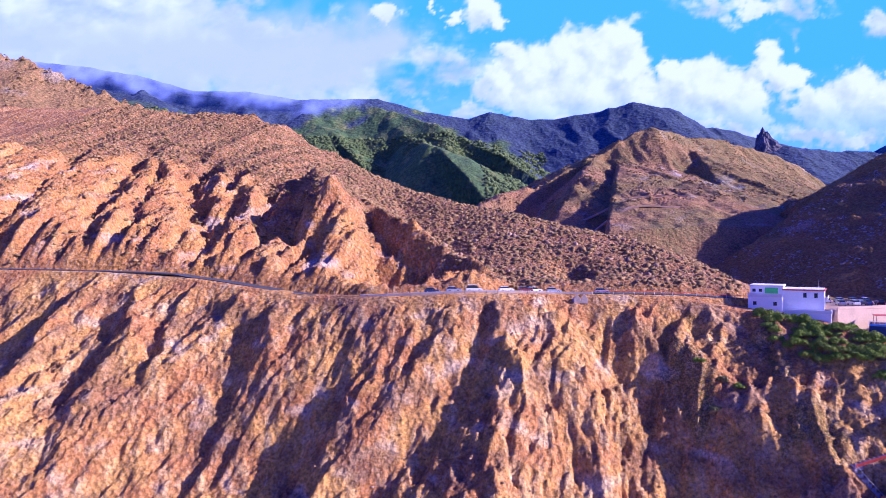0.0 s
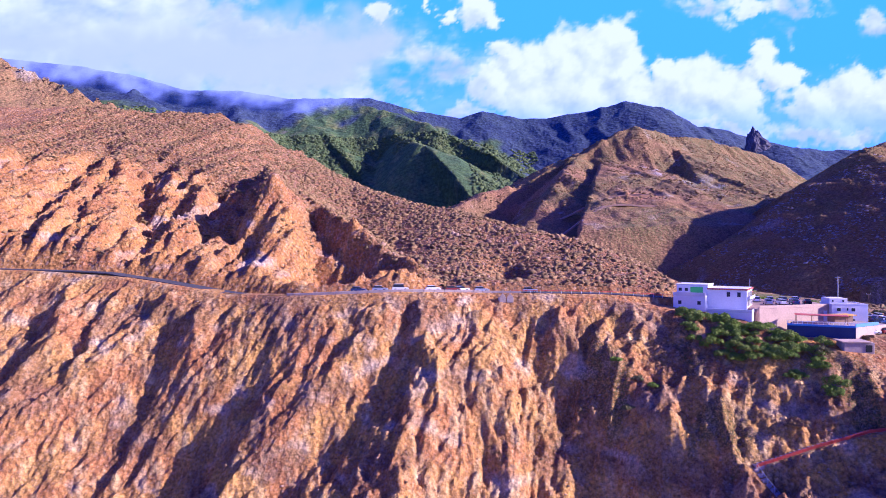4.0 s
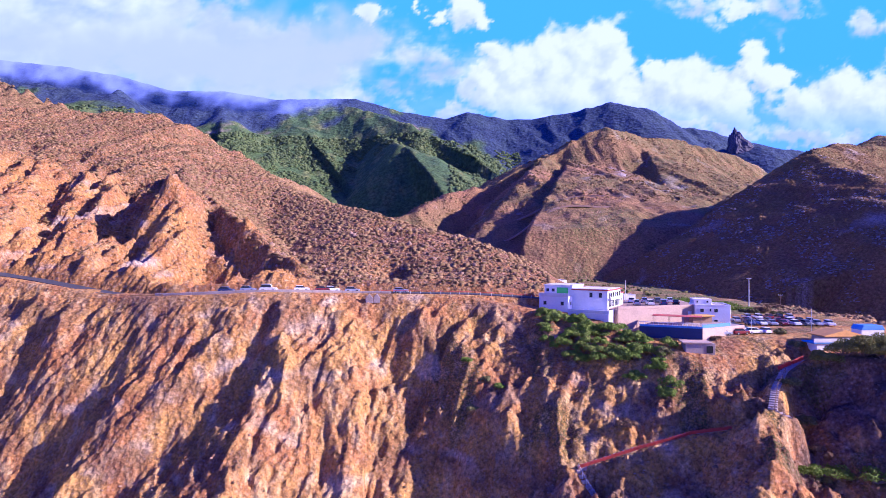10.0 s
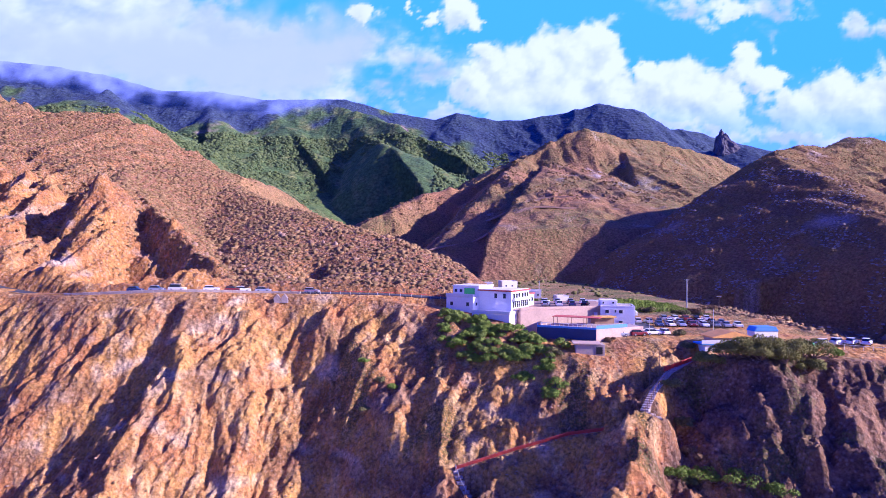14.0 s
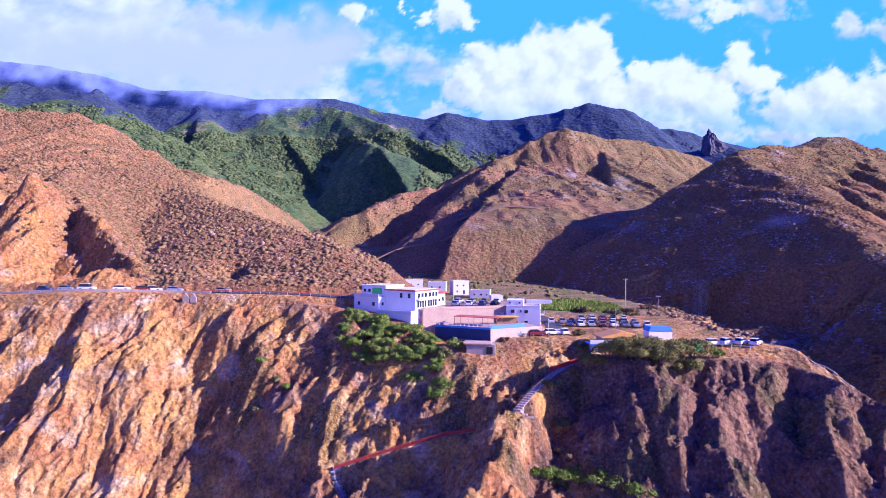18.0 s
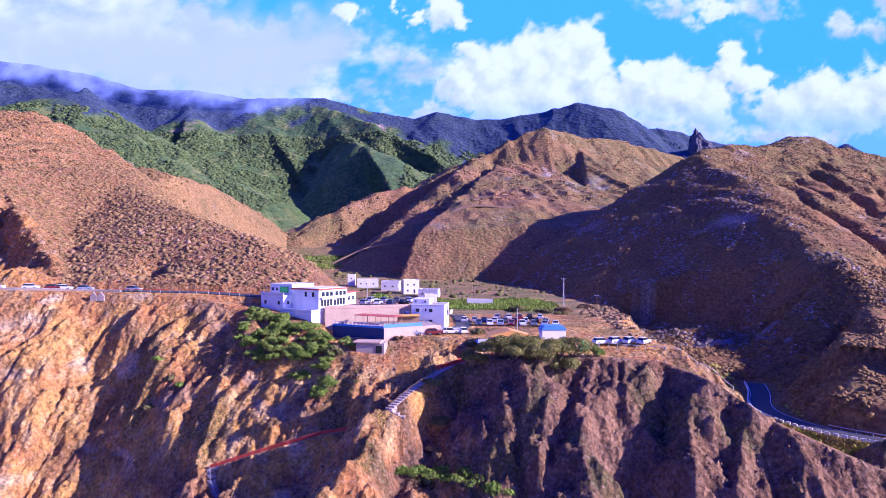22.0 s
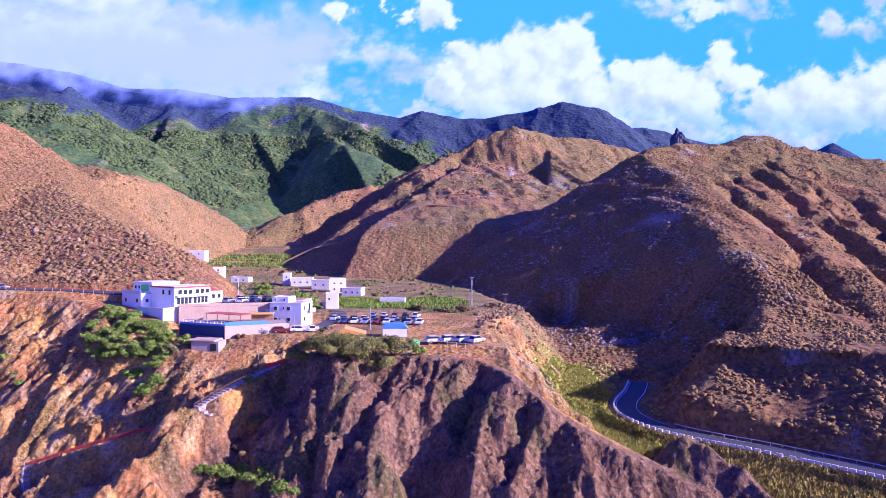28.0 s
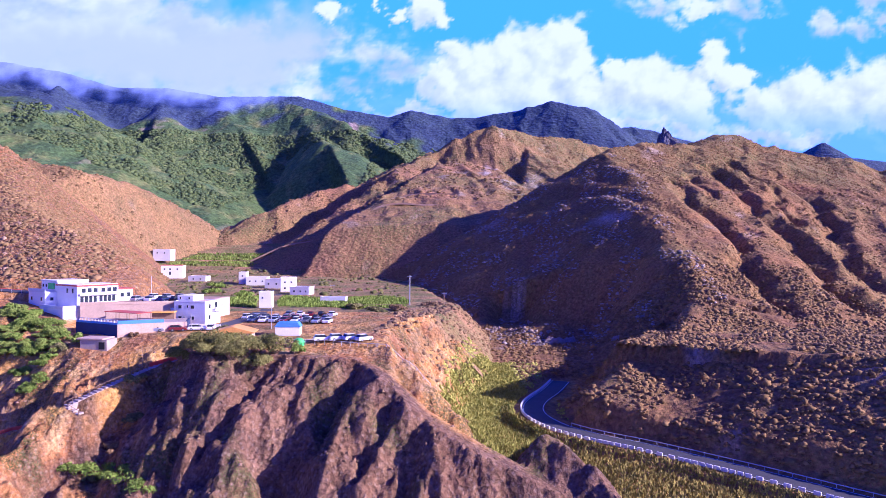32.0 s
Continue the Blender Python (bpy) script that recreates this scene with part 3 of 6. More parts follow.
def land(name, colours, size, grain, cover=None, pale=None, dark=None, bump=0.6, spots=0.0, spot_size=0.6, patchy=(0.38, 0.56)):
    """Earth and rock: three soil colours by two noises, a plant cover and a pale rock by vertex masks, grain and relief."""
    m, n, l = material(name)
    b = n["Principled BSDF"]
    b.inputs["Roughness"].default_value = 0.95
    b.inputs["Specular IOR Level"].default_value = 0.15
    co = n.new("ShaderNodeNewGeometry")

    def noise_at(scale, detail=6, rough=0.6, squash=None):
        t = n.new("ShaderNodeTexNoise")
        t.inputs["Scale"].default_value, t.inputs["Detail"].default_value, t.inputs["Roughness"].default_value = scale, detail, rough
        if squash:
            mp = n.new("ShaderNodeMapping")
            mp.inputs["Scale"].default_value = squash
            l.new(co.outputs["Position"], mp.inputs[0]), l.new(mp.outputs[0], t.inputs["Vector"])
        else:
            l.new(co.outputs["Position"], t.inputs["Vector"])
        return t.outputs[0]

    def ranged(v, a, c):
        r = n.new("ShaderNodeMapRange")
        r.inputs[1].default_value, r.inputs[2].default_value = a, c
        l.new(v, r.inputs[0])
        return r.outputs[0]

    def mixed(f, a, c, kind="MIX"):
        x = n.new("ShaderNodeMix")
        x.data_type, x.blend_type = "RGBA", kind
        l.new(f, x.inputs[0]) if hasattr(f, "node") else setattr(x.inputs[0], "default_value", f)
        for v, s in ((a, x.inputs[6]), (c, x.inputs[7])):
            if isinstance(v, tuple):
                s.default_value = (*v, 1)
            else:
                l.new(v, s)
        return x.outputs[2]

    def mask(key):
        at = n.new("ShaderNodeAttribute")
        at.attribute_name = key
        return at.outputs["Fac"]

    big, mid, fine = noise_at(1 / size, 5), noise_at(4 / size, 6, 0.65, (1, 0.6, 0.35)), noise_at(1 / grain, 4, 0.7)
    col = mixed(ranged(big, 0.42, 0.6), colours[0], colours[1])
    col = mixed(ranged(mid, 0.5, 0.68), col, colours[2])
    if pale:
        col = mixed(ranged(mask("pale"), 0.35, 0.75), col, pale)
    if dark:
        col = mixed(mask("dark"), col, mixed(ranged(mid, 0.42, 0.62), dark[0], dark[1]))
    if cover:
        f = n.new("ShaderNodeMath")
        f.operation = "MULTIPLY"
        l.new(mask("cover"), f.inputs[0]), l.new(ranged(noise_at(2.2 / grain, 3, 0.6), *patchy), f.inputs[1])
        two = mixed(ranged(mid, 0.4, 0.65), cover[0], cover[1])
        col = mixed(f.outputs[0], col, two)
    if spots:
        vo = n.new("ShaderNodeTexVoronoi")
        vo.inputs["Scale"].default_value = 1 / spot_size
        l.new(co.outputs["Position"], vo.inputs["Vector"])
        s = n.new("ShaderNodeMath")
        s.operation = "MULTIPLY"
        s.inputs[1].default_value = spots
        l.new(ranged(vo.outputs["Distance"], 0.45, 0.2), s.inputs[0])
        col = mixed(s.outputs[0], col, mixed(vo.outputs["Color"], (0.30, 0.24, 0.17), (0.5, 0.42, 0.33)))
    shade = n.new("ShaderNodeMapRange")
    shade.inputs[1].default_value, shade.inputs[2].default_value, shade.inputs[3].default_value, shade.inputs[4].default_value = 0.32, 0.68, 0.5, 1.42
    l.new(fine, shade.inputs[0])
    col = mixed(1.0, col, shade.outputs[0], "MULTIPLY")
    l.new(col, b.inputs["Base Color"])
    bp = n.new("ShaderNodeBump")
    bp.inputs["Strength"].default_value, bp.inputs["Distance"].default_value = bump, grain * 0.7
    l.new(fine, bp.inputs["Height"])
    bp2 = n.new("ShaderNodeBump")
    bp2.inputs["Strength"].default_value, bp2.inputs["Distance"].default_value = bump, size * 0.04
    l.new(mid, bp2.inputs["Height"]), l.new(bp.outputs[0], bp2.inputs["Normal"])
    vr = n.new("ShaderNodeTexVoronoi")
    vr.inputs["Scale"].default_value = 0.55 / grain
    l.new(co.outputs["Position"], vr.inputs["Vector"])
    bp3 = n.new("ShaderNodeBump")
    bp3.inputs["Strength"].default_value, bp3.inputs["Distance"].default_value = bump * 0.8, grain * 0.8
    l.new(vr.outputs["Distance"], bp3.inputs["Height"]), l.new(bp2.outputs[0], bp3.inputs["Normal"])
    l.new(bp3.outputs[0], b.inputs["Normal"])
    return m


# dark: browner rock of the east face, deepened to carry its shade
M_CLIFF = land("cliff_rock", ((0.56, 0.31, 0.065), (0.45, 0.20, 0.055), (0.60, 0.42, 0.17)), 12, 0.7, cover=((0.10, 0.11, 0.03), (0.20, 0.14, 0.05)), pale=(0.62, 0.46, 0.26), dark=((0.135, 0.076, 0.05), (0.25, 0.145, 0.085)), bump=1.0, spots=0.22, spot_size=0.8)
M_LEFT = land("left_hill_soil", ((0.47, 0.235, 0.05), (0.38, 0.17, 0.05), (0.50, 0.31, 0.10)), 17, 0.8, cover=((0.18, 0.10, 0.05), (0.24, 0.135, 0.065)), pale=(0.52, 0.43, 0.32), bump=1.0, spots=0.35, spot_size=1.1)
M_HILL = land("hill_soil", ((0.36, 0.19, 0.08), (0.33, 0.18, 0.085), (0.26, 0.15, 0.07)), 45, 1.4, cover=((0.19, 0.17, 0.045), (0.11, 0.125, 0.035)), pale=(0.5, 0.42, 0.36))
M_RIGHT = land("right_hill_soil", ((0.30, 0.155, 0.055), (0.22, 0.115, 0.05), (0.33, 0.20, 0.075)), 30, 1.2, cover=((0.22, 0.18, 0.05), (0.13, 0.135, 0.035)), pale=(0.5, 0.42, 0.36))
# cover here: dark forest tone with distance haze and cloud shade painted in
M_GREEN = land("mountain_cover_hazed", ((0.095, 0.15, 0.04), (0.065, 0.115, 0.042), (0.18, 0.20, 0.06)), 110, 5, cover=((0.042, 0.06, 0.115), (0.055, 0.08, 0.115)), pale=(0.32, 0.25, 0.2), bump=0.5, patchy=(0.2, 0.36))
M_VALLEY = land("valley_soil", ((0.34, 0.19, 0.085), (0.38, 0.245, 0.11), (0.27, 0.19, 0.075)), 18, 0.9, cover=((0.08, 0.15, 0.03), (0.14, 0.17, 0.04)))


# ---------------------------------------------------------------- land sheets
def sheet(name, height, xs, ys, mat, masks=None):
    X, Y = np.meshgrid(xs, ys)
    Z = height(X, Y)
    ny, nx = X.shape
    me = bpy.data.meshes.new(name)
    idx = np.arange(nx * ny).reshape(ny, nx)
    quads = np.stack([idx[:-1, :-1], idx[:-1, 1:], idx[1:, 1:], idx[1:, :-1]], -1).reshape(-1)
    me.vertices.add(nx * ny)
    me.vertices.foreach_set("co", np.stack([X, Y, Z], -1).reshape(-1).astype(np.float32))
    nf = (nx - 1) * (ny - 1)
    me.loops.add(nf * 4)
    me.loops.foreach_set("vertex_index", quads.astype(np.int32))
    me.polygons.add(nf)
    me.polygons.foreach_set("loop_start", np.arange(0, nf * 4, 4, dtype=np.int32))
    for key, fn in (masks or {}).items():
        at = me.attributes.new(key, "FLOAT", "POINT")
        at.data.foreach_set("value", np.clip(fn(X, Y, Z), 0, 1).reshape(-1).astype(np.float32))
    me.update()
    me.validate()
    me.materials.append(mat)
    return new(name, me)


def span(a, b, d):
    return np.linspace(a, b, int(round((b - a) / d)) + 1)


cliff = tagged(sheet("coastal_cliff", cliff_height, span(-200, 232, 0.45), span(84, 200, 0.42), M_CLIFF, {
    "pale": lambda X, Y, Z: 0.14 + 0.6 * fbm(X / 9, Z / 5, 4, 201) + 0.2 * np.exp(-((X - 4) / 22) ** 2 - ((Z + 4) / 12) ** 2) - 0.3 * step(90, 120, X),
    # east face: dark rock and painted shade together; also random patches and the knoll
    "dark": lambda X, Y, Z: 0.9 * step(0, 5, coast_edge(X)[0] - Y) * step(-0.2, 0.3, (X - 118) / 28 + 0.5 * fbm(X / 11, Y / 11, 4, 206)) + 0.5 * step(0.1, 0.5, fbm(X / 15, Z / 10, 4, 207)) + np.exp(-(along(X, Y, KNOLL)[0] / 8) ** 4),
    "cover": lambda X, Y, Z: 0.1 + 0.8 * step(0.1, 0.5, fbm(X / 12, Y / 12, 3, 205)) * step(30, 60, X)}),
    "eroded orange and reddish brown rock cliff cut by deep gullies", "cliff", kind="structure")
left_hill = tagged(sheet("hill_west", left_hill_height, span(-330, 104, 0.85), span(164, 440, 0.85), M_LEFT, {
    "pale": lambda X, Y, Z: 0.1 + 0.6 * fbm(X / 12, Z / 7, 4, 211) * bare_left(X, Y) + 0.3 * np.exp(-((X + 36) / 11) ** 2 - ((Y - 192) / 8) ** 2),
    "cover": lambda X, Y, Z: 1 - bare_left(X, Y)}), "dry brown hillside, bare gullied earth below and shrubs above", "hill", kind="structure")
second_hill = tagged(sheet("hill_rocky", second_hill_height, span(-460, 60, 2.2), span(360, 780, 2.2), M_HILL, {
    "pale": lambda X, Y, Z: -0.1 + 0.5 * fbm(X / 25, Y / 25, 4, 221) + 0.5 * step(105, 140, Z), "cover": lambda X, Y, Z: 0.6 + 0 * X}), "brown hill with a pale rocky crest behind the nearer slope", "hill", kind="structure")
valley = tagged(sheet("valley_floor", valley_height, span(-60, 330, 2.2), span(196, 740, 2.2), M_VALLEY, {
    "cover": lambda X, Y, Z: 0.55 + 0.9 * fbm(X / 25, Y / 10, 3, 231)}), "terraced valley floor of brown earth and green plots", "ground", kind="structure")
central_hill = tagged(sheet("hill_central", central_hill_height, span(-80, 520, 2.0), span(380, 900, 2.0), M_HILL, {
    "pale": lambda X, Y, Z: 0.02 + 0.6 * fbm(X / 25, Y / 25, 4, 241) + 0.45 * np.exp(-((X - 240) / 26) ** 2 - ((Z - 90) / 34) ** 2), "cover": lambda X, Y, Z: 0.6 + 0.6 * fbm(X / 60, Y / 60, 3, 242) + 0.5 * step(225, 250, X)}), "reddish brown hill with sparse green scrub", "hill", kind="structure")
right_hill = tagged(sheet("hill_east", right_hill_height, span(100, 720, 1.25), span(64, 620, 1.25), M_RIGHT, {
    "pale": lambda X, Y, Z: 0.0 + 0.55 * fbm(X / 25, Y / 25, 4, 251), "cover": lambda X, Y, Z: 0.4 + 0.5 * fbm(X / 40, Y / 40, 3, 252) + 0.6 * step(45, 85, Z)}), "large brown scrub-covered hill, one side in shadow", "hill", kind="structure")
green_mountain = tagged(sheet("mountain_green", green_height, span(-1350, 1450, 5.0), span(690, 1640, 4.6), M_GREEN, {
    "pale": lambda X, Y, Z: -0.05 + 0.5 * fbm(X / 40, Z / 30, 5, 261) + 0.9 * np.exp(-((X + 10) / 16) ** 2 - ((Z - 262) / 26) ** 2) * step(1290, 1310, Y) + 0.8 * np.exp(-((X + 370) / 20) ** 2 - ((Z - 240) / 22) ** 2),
    # mask of the haze-blue forest tone: high slopes and the ridges further east
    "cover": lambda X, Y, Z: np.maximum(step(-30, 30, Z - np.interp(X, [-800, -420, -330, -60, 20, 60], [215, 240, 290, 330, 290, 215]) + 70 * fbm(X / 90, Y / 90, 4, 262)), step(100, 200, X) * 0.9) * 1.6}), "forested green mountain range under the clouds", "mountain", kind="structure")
ground = tagged(sheet("ground", lambda X, Y: -70 + 0 * X, span(-4500, 4500, 300), span(-4500, 4800, 300), M_VALLEY, {"cover": lambda X, Y, Z: 0.5 + 0 * X}), "dark low ground at the foot of the cliff", "ground", kind="structure")


# ---------------------------------------------------------------- sky backdrop
def backdrop():
    """A far wall of blue sky and white cloud."""
    xs, zs = span(-2600, 2900, 6.5), span(-60, 1300, 5.5)
    X, Zz = np.meshgrid(xs, zs)
    px, py = 784 + X / 1960 * 1162, 441 - (Zz - 21) / 1960 * 1162
    wx, wy = 24 * fbm(px / 70, py / 70, 6, 301, 0.6), 18 * fbm(px / 70, py / 70, 6, 304, 0.6)

    def puffs(qx, qy):
        """How deep a place lies inside the heaped clouds."""
        deep = np.full(qx.shape, -1.0)
        for cx, cy, r in ((1095, 78, 58), (1060, 95, 70), (1112, 125, 44), (1000, 112, 70), (950, 122, 66), (908, 106, 40), (882, 150, 52), (1050, 165, 85), (960, 185, 85), (1140, 172, 55),
                          (1200, 150, 56), (1250, 152, 64), (1182, 118, 30), (1300, 165, 70), (1356, 112, 40), (1392, 138, 42), (1250, 205, 62), (1330, 200, 62), (1160, 212, 56), (1452, 192, 62),
                          (1520, 172, 62), (1575, 190, 74), (1500, 222, 50), (1640, 160, 76), (1700, 190, 84), (1790, 150, 80), (1880, 200, 100), (850, 20, 44), (884, 32, 26), (800, 30, 20), (676, 22, 24), (762, 8, 12)):
            deep = np.maximum(deep, 1 - np.hypot(qx - cx, (qy - cy) * 1.12) / r)
        return deep
    heap = puffs(px + wx, py + wy) + 0.10 * fbm(px / 26, py / 22, 4, 305, 0.6)
    solid = step(-0.04, 0.34, heap) * (1 - 0.45 * step(165, 240, py))
    veil = np.zeros(px.shape)
    for cx, cy, rx, ry, a in ((120, 50, 360, 120, 1.3), (400, 100, 180, 80, 1.2), (-300, 60, 420, 140, 1.3), (480, 158, 190, 48, 0.95), (330, 62, 70, 36, 1.3), (620, 95, 95, 42, 0.62), (700, 62, 80, 34, 0.55), (560, 50, 60, 40, 0.6), (770, 112, 120, 50, 0.6), (640, 150, 150, 40, 0.68),
                              (850, 205, 160, 26, 0.7), (1150, 225, 260, 30, 0.9), (1330, 4, 150, 26, 0.75), (1470, 240, 180, 24, 0.5), (1400, 55, 40, 16, 0.4), (1580, 46, 62, 24, 0.7), (1640, 12, 60, 26, 0.6), (2100, 100, 260, 110, 0.8)):
        r = np.hypot((px + 2 * wx - cx) / rx, (py + 1.6 * wy - cy) / ry)
        veil = np.maximum(veil, a * np.clip(1.22 - r, 0, 1))
    veil = veil + 0.42 * (fbm(px / 95, py / 55, 6, 302, 0.58)) * step(0.05, 0.4, veil)
    thick = np.maximum(solid, 0.96 * step(0.04, 0.75, veil))
    thick = np.maximum(thick, 0.22 * step(110, 240, py))
    ob = sheet("backdrop", lambda A, B: 0 * A, xs, zs, bpy.data.materials.new("sky_backdrop"))
    co = np.stack([X, np.full(X.shape, 1960.0), Zz], -1).reshape(-1).astype(np.float32)
    ob.data.vertices.foreach_set("co", co)
    at = ob.data.attributes.new("thick", "FLOAT", "POINT")
    at.data.foreach_set("value", thick.reshape(-1).astype(np.float32))
    toward = puffs(px + wx + 16, py + wy - 16)
    lit = np.where(solid > 0.3, 0.78 + 0.9 * np.clip(heap - toward, -0.4, 0.4) + 0.25 * fbm(px / 40, py / 34, 4, 306, 0.6) - 0.0030 * np.maximum(py - 130, 0),
                   0.42 + 0.75 * fbm((px - 25) / 110, (py + 20) / 60, 5, 303, 0.6) - 0.0018 * (py - 90) + 0.5 * np.exp(-((px - 320) / 90) ** 2 - ((py - 60) / 45) ** 2))
    lit = np.clip(lit, 0, 1)
    at = ob.data.attributes.new("lit", "FLOAT", "POINT")
    at.data.foreach_set("value", lit.reshape(-1).astype(np.float32))
    m = ob.data.materials[0]
    m.use_nodes = True
    n, l = m.node_tree.nodes, m.node_tree.links
    n.remove(n["Principled BSDF"])
    em = n.new("ShaderNodeEmission")
    a1, a2 = n.new("ShaderNodeAttribute"), n.new("ShaderNodeAttribute")
    a1.attribute_name, a2.attribute_name = "thick", "lit"
    white, both = n.new("ShaderNodeMix"), n.new("ShaderNodeMix")
    white.data_type = both.data_type = "RGBA"
    white.inputs[6].default_value, white.inputs[7].default_value = (0.30, 0.34, 0.56, 1), (0.49, 0.505, 0.56, 1)
    both.inputs[6].default_value = (0.085, 0.27, 0.55, 1)
    l.new(a2.outputs["Fac"], white.inputs[0]), l.new(a1.outputs["Fac"], both.inputs[0]), l.new(white.outputs[2], both.inputs[7])
    l.new(both.outputs[2], em.inputs[0]), l.new(em.outputs[0], n["Material Output"].inputs[0])
    ob.data.update()
    return tagged(ob, "blue sky with white and lavender cumulus clouds", "sky", kind="structure")


sky_wall = backdrop()


def low_cloud():
    """Soft cloud that hides the top of the western ridge."""
    xs, zs = span(-1250, 60, 8), span(285, 560, 5)
    X, Z = np.meshgrid(xs, zs)
    ob = sheet("cloud", lambda A, B: 0 * A, xs, zs, bpy.data.materials.new("cloud_vapour"))
    bulge = 1345 + 12 * fbm(X / 60, Z / 60, 3, 310)
    ob.data.vertices.foreach_set("co", np.stack([X, bulge, Z], -1).reshape(-1).astype(np.float32))
    low = np.interp(X, [-1250, -829, -660, -500, -380, -256, -170, -90], [445, 400, 372, 352, 334, 326, 345, 400])
    a = step(-45, 40, Z - low + 26 * fbm(X / 55, Z / 40, 5, 311)) * (1 - step(-150, -20, X + 60 * fbm(X / 90, Z / 70, 4, 312))) * (1 - step(430, 550, Z + 30 * fbm(X / 60, Z / 60, 3, 313))) * step(-1240, -1100, X)
    at = ob.data.attributes.new("thick", "FLOAT", "POINT")
    at.data.foreach_set("value", (0.96 * a).reshape(-1).astype(np.float32))
    m = ob.data.materials[0]
    m.use_nodes = True
    n, l = m.node_tree.nodes, m.node_tree.links
    n.remove(n["Principled BSDF"])
    em, tr, mx, at1 = n.new("ShaderNodeEmission"), n.new("ShaderNodeBsdfTransparent"), n.new("ShaderNodeMixShader"), n.new("ShaderNodeAttribute")
    em.inputs[0].default_value = (0.33, 0.36, 0.49, 1)
    at1.attribute_name = "thick"
    l.new(at1.outputs["Fac"], mx.inputs[0]), l.new(tr.outputs[0], mx.inputs[1]), l.new(em.outputs[0], mx.inputs[2]), l.new(mx.outputs[0], n["Material Output"].inputs[0])
    return tagged(ob, "soft lavender cloud lying on the mountain ridge", "cloud", kind="structure")


ridge_cloud = low_cloud()



# ---------------------------------------------------------------- builders
def ground_at(x, y):
    X, Y = np.array([[float(x)]]), np.array([[float(y)]])
    hs = []
    if 82 <= y <= 200 and -200 <= x <= 232:
        hs.append(cliff_height(X, Y))
    if y >= 164 and x <= 100:
        hs.append(left_hill_height(X, Y))
    if y >= 196 and -60 <= x <= 330:
        hs.append(valley_height(X, Y))
    if x >= 190:
        hs.append(right_hill_height(X, Y))
    if y >= 380 and -80 <= x <= 520:
        hs.append(central_hill_height(X, Y))
    if 360 <= y <= 780 and x <= 60:
        hs.append(second_hill_height(X, Y))
    return float(max(h[0, 0] for h in hs))


def mesh_of(name, verts, faces, mats, smooth=False, slots=None):
    me = bpy.data.meshes.new(name)
    me.from_pydata([tuple(v) for v in verts], [], faces)
    for m in (mats if isinstance(mats, (list, tuple)) else [mats]):
        me.materials.append(m)
    if slots is not None:
        me.polygons.foreach_set("material_index", slots)
    if smooth:
        me.polygons.foreach_set("use_smooth", [True] * len(me.polygons))
    me.update()
    return me


def link(name, me, parent=None, at=None, label=""):
    ob = new(name, me)
    ob.parent = parent
    if at is not None:
        ob.matrix_basis = at
    if label:
        tagged(ob, label)
    return ob


def boxes(specs, bevel=0.03):
    """One bmesh of bevelled boxes (x0, x1, y0, y1, z0, z1)."""
    bm = bmesh.new()
    for x0, x1, y0, y1, z0, z1 in specs:
        r = bmesh.ops.create_cube(bm, size=1.0)
        bmesh.ops.scale(bm, vec=(x1 - x0, y1 - y0, z1 - z0), verts=r["verts"])
        bmesh.ops.translate(bm, vec=((x0 + x1) / 2, (y0 + y1) / 2, (z0 + z1) / 2), verts=r["verts"])
    if bevel:
        bmesh.ops.bevel(bm, geom=bm.edges[:], offset=bevel, segments=1, affect="EDGES")
    return bm


def part(name, bm, mat, parent=None, label="", at=None, smooth=False):
    me = bpy.data.meshes.new(name)
    bm.to_mesh(me)
    bm.free()
    me.materials.append(mat)
    if smooth:
        me.polygons.foreach_set("use_smooth", [True] * len(me.polygons))
    return link(name, me, parent, at, label)


def prism(pts, z0, z1, bevel=0.04):
    bm = bmesh.new()
    lo, hi = [bm.verts.new((x, y, z0)) for x, y in pts], [bm.verts.new((x, y, z1)) for x, y in pts]
    bm.faces.new(hi), bm.faces.new(lo[::-1])
    for i in range(len(pts)):
        j = (i + 1) % len(pts)
        bm.faces.new((lo[i], lo[j], hi[j], hi[i]))
    bmesh.ops.recalc_face_normals(bm, faces=bm.faces[:])
    if bevel:
        bmesh.ops.bevel(bm, geom=bm.edges[:], offset=bevel, segments=1, affect="EDGES")
    return bm


def rod(bm, a, b, r0, r1=None, n=8):
    a, b = Vector(a), Vector(b)
    r = bmesh.ops.create_cone(bm, cap_ends=True, segments=n, radius1=r0, radius2=r0 if r1 is None else r1, depth=(b - a).length)
    bmesh.ops.transform(bm, verts=r["verts"], matrix=Matrix.Translation((a + b) / 2) @ (b - a).to_track_quat("Z", "Y").to_matrix().to_4x4())
    return bm


def rods(lines, r, n=6):
    bm = bmesh.new()
    for a, b in lines:
        rod(bm, a, b, r, None, n)
    return bm


# ---------------------------------------------------------------- materials of the things
M_WHITE = plain("white_render", (0.80, 0.79, 0.78), 0.85, 0, 0.07, 3.0, 0.15)
M_WHITE2 = plain("off_white_render", (0.72, 0.70, 0.66), 0.85, 0, 0.1, 3.0, 0.2)
M_BEIGE = plain("beige_plaster", (0.55, 0.40, 0.29), 0.9, 0, 0.16, 3.0, 0.3)
M_CONCRETE = plain("old_concrete", (0.40, 0.33, 0.28), 0.95, 0, 0.2, 2.0, 0.4)
M_BLUEWALL = plain("blue_painted_wall", (0.035, 0.05, 0.13), 0.8, 0, 0.15, 3.0, 0.15)
M_BLUE = plain("blue_paint", (0.10, 0.28, 0.62), 0.5, 0, 0.1, 2.0)
M_RED = plain("red_roof_tile", (0.50, 0.10, 0.06), 0.8, 0, 0.2, 1.0, 0.3)
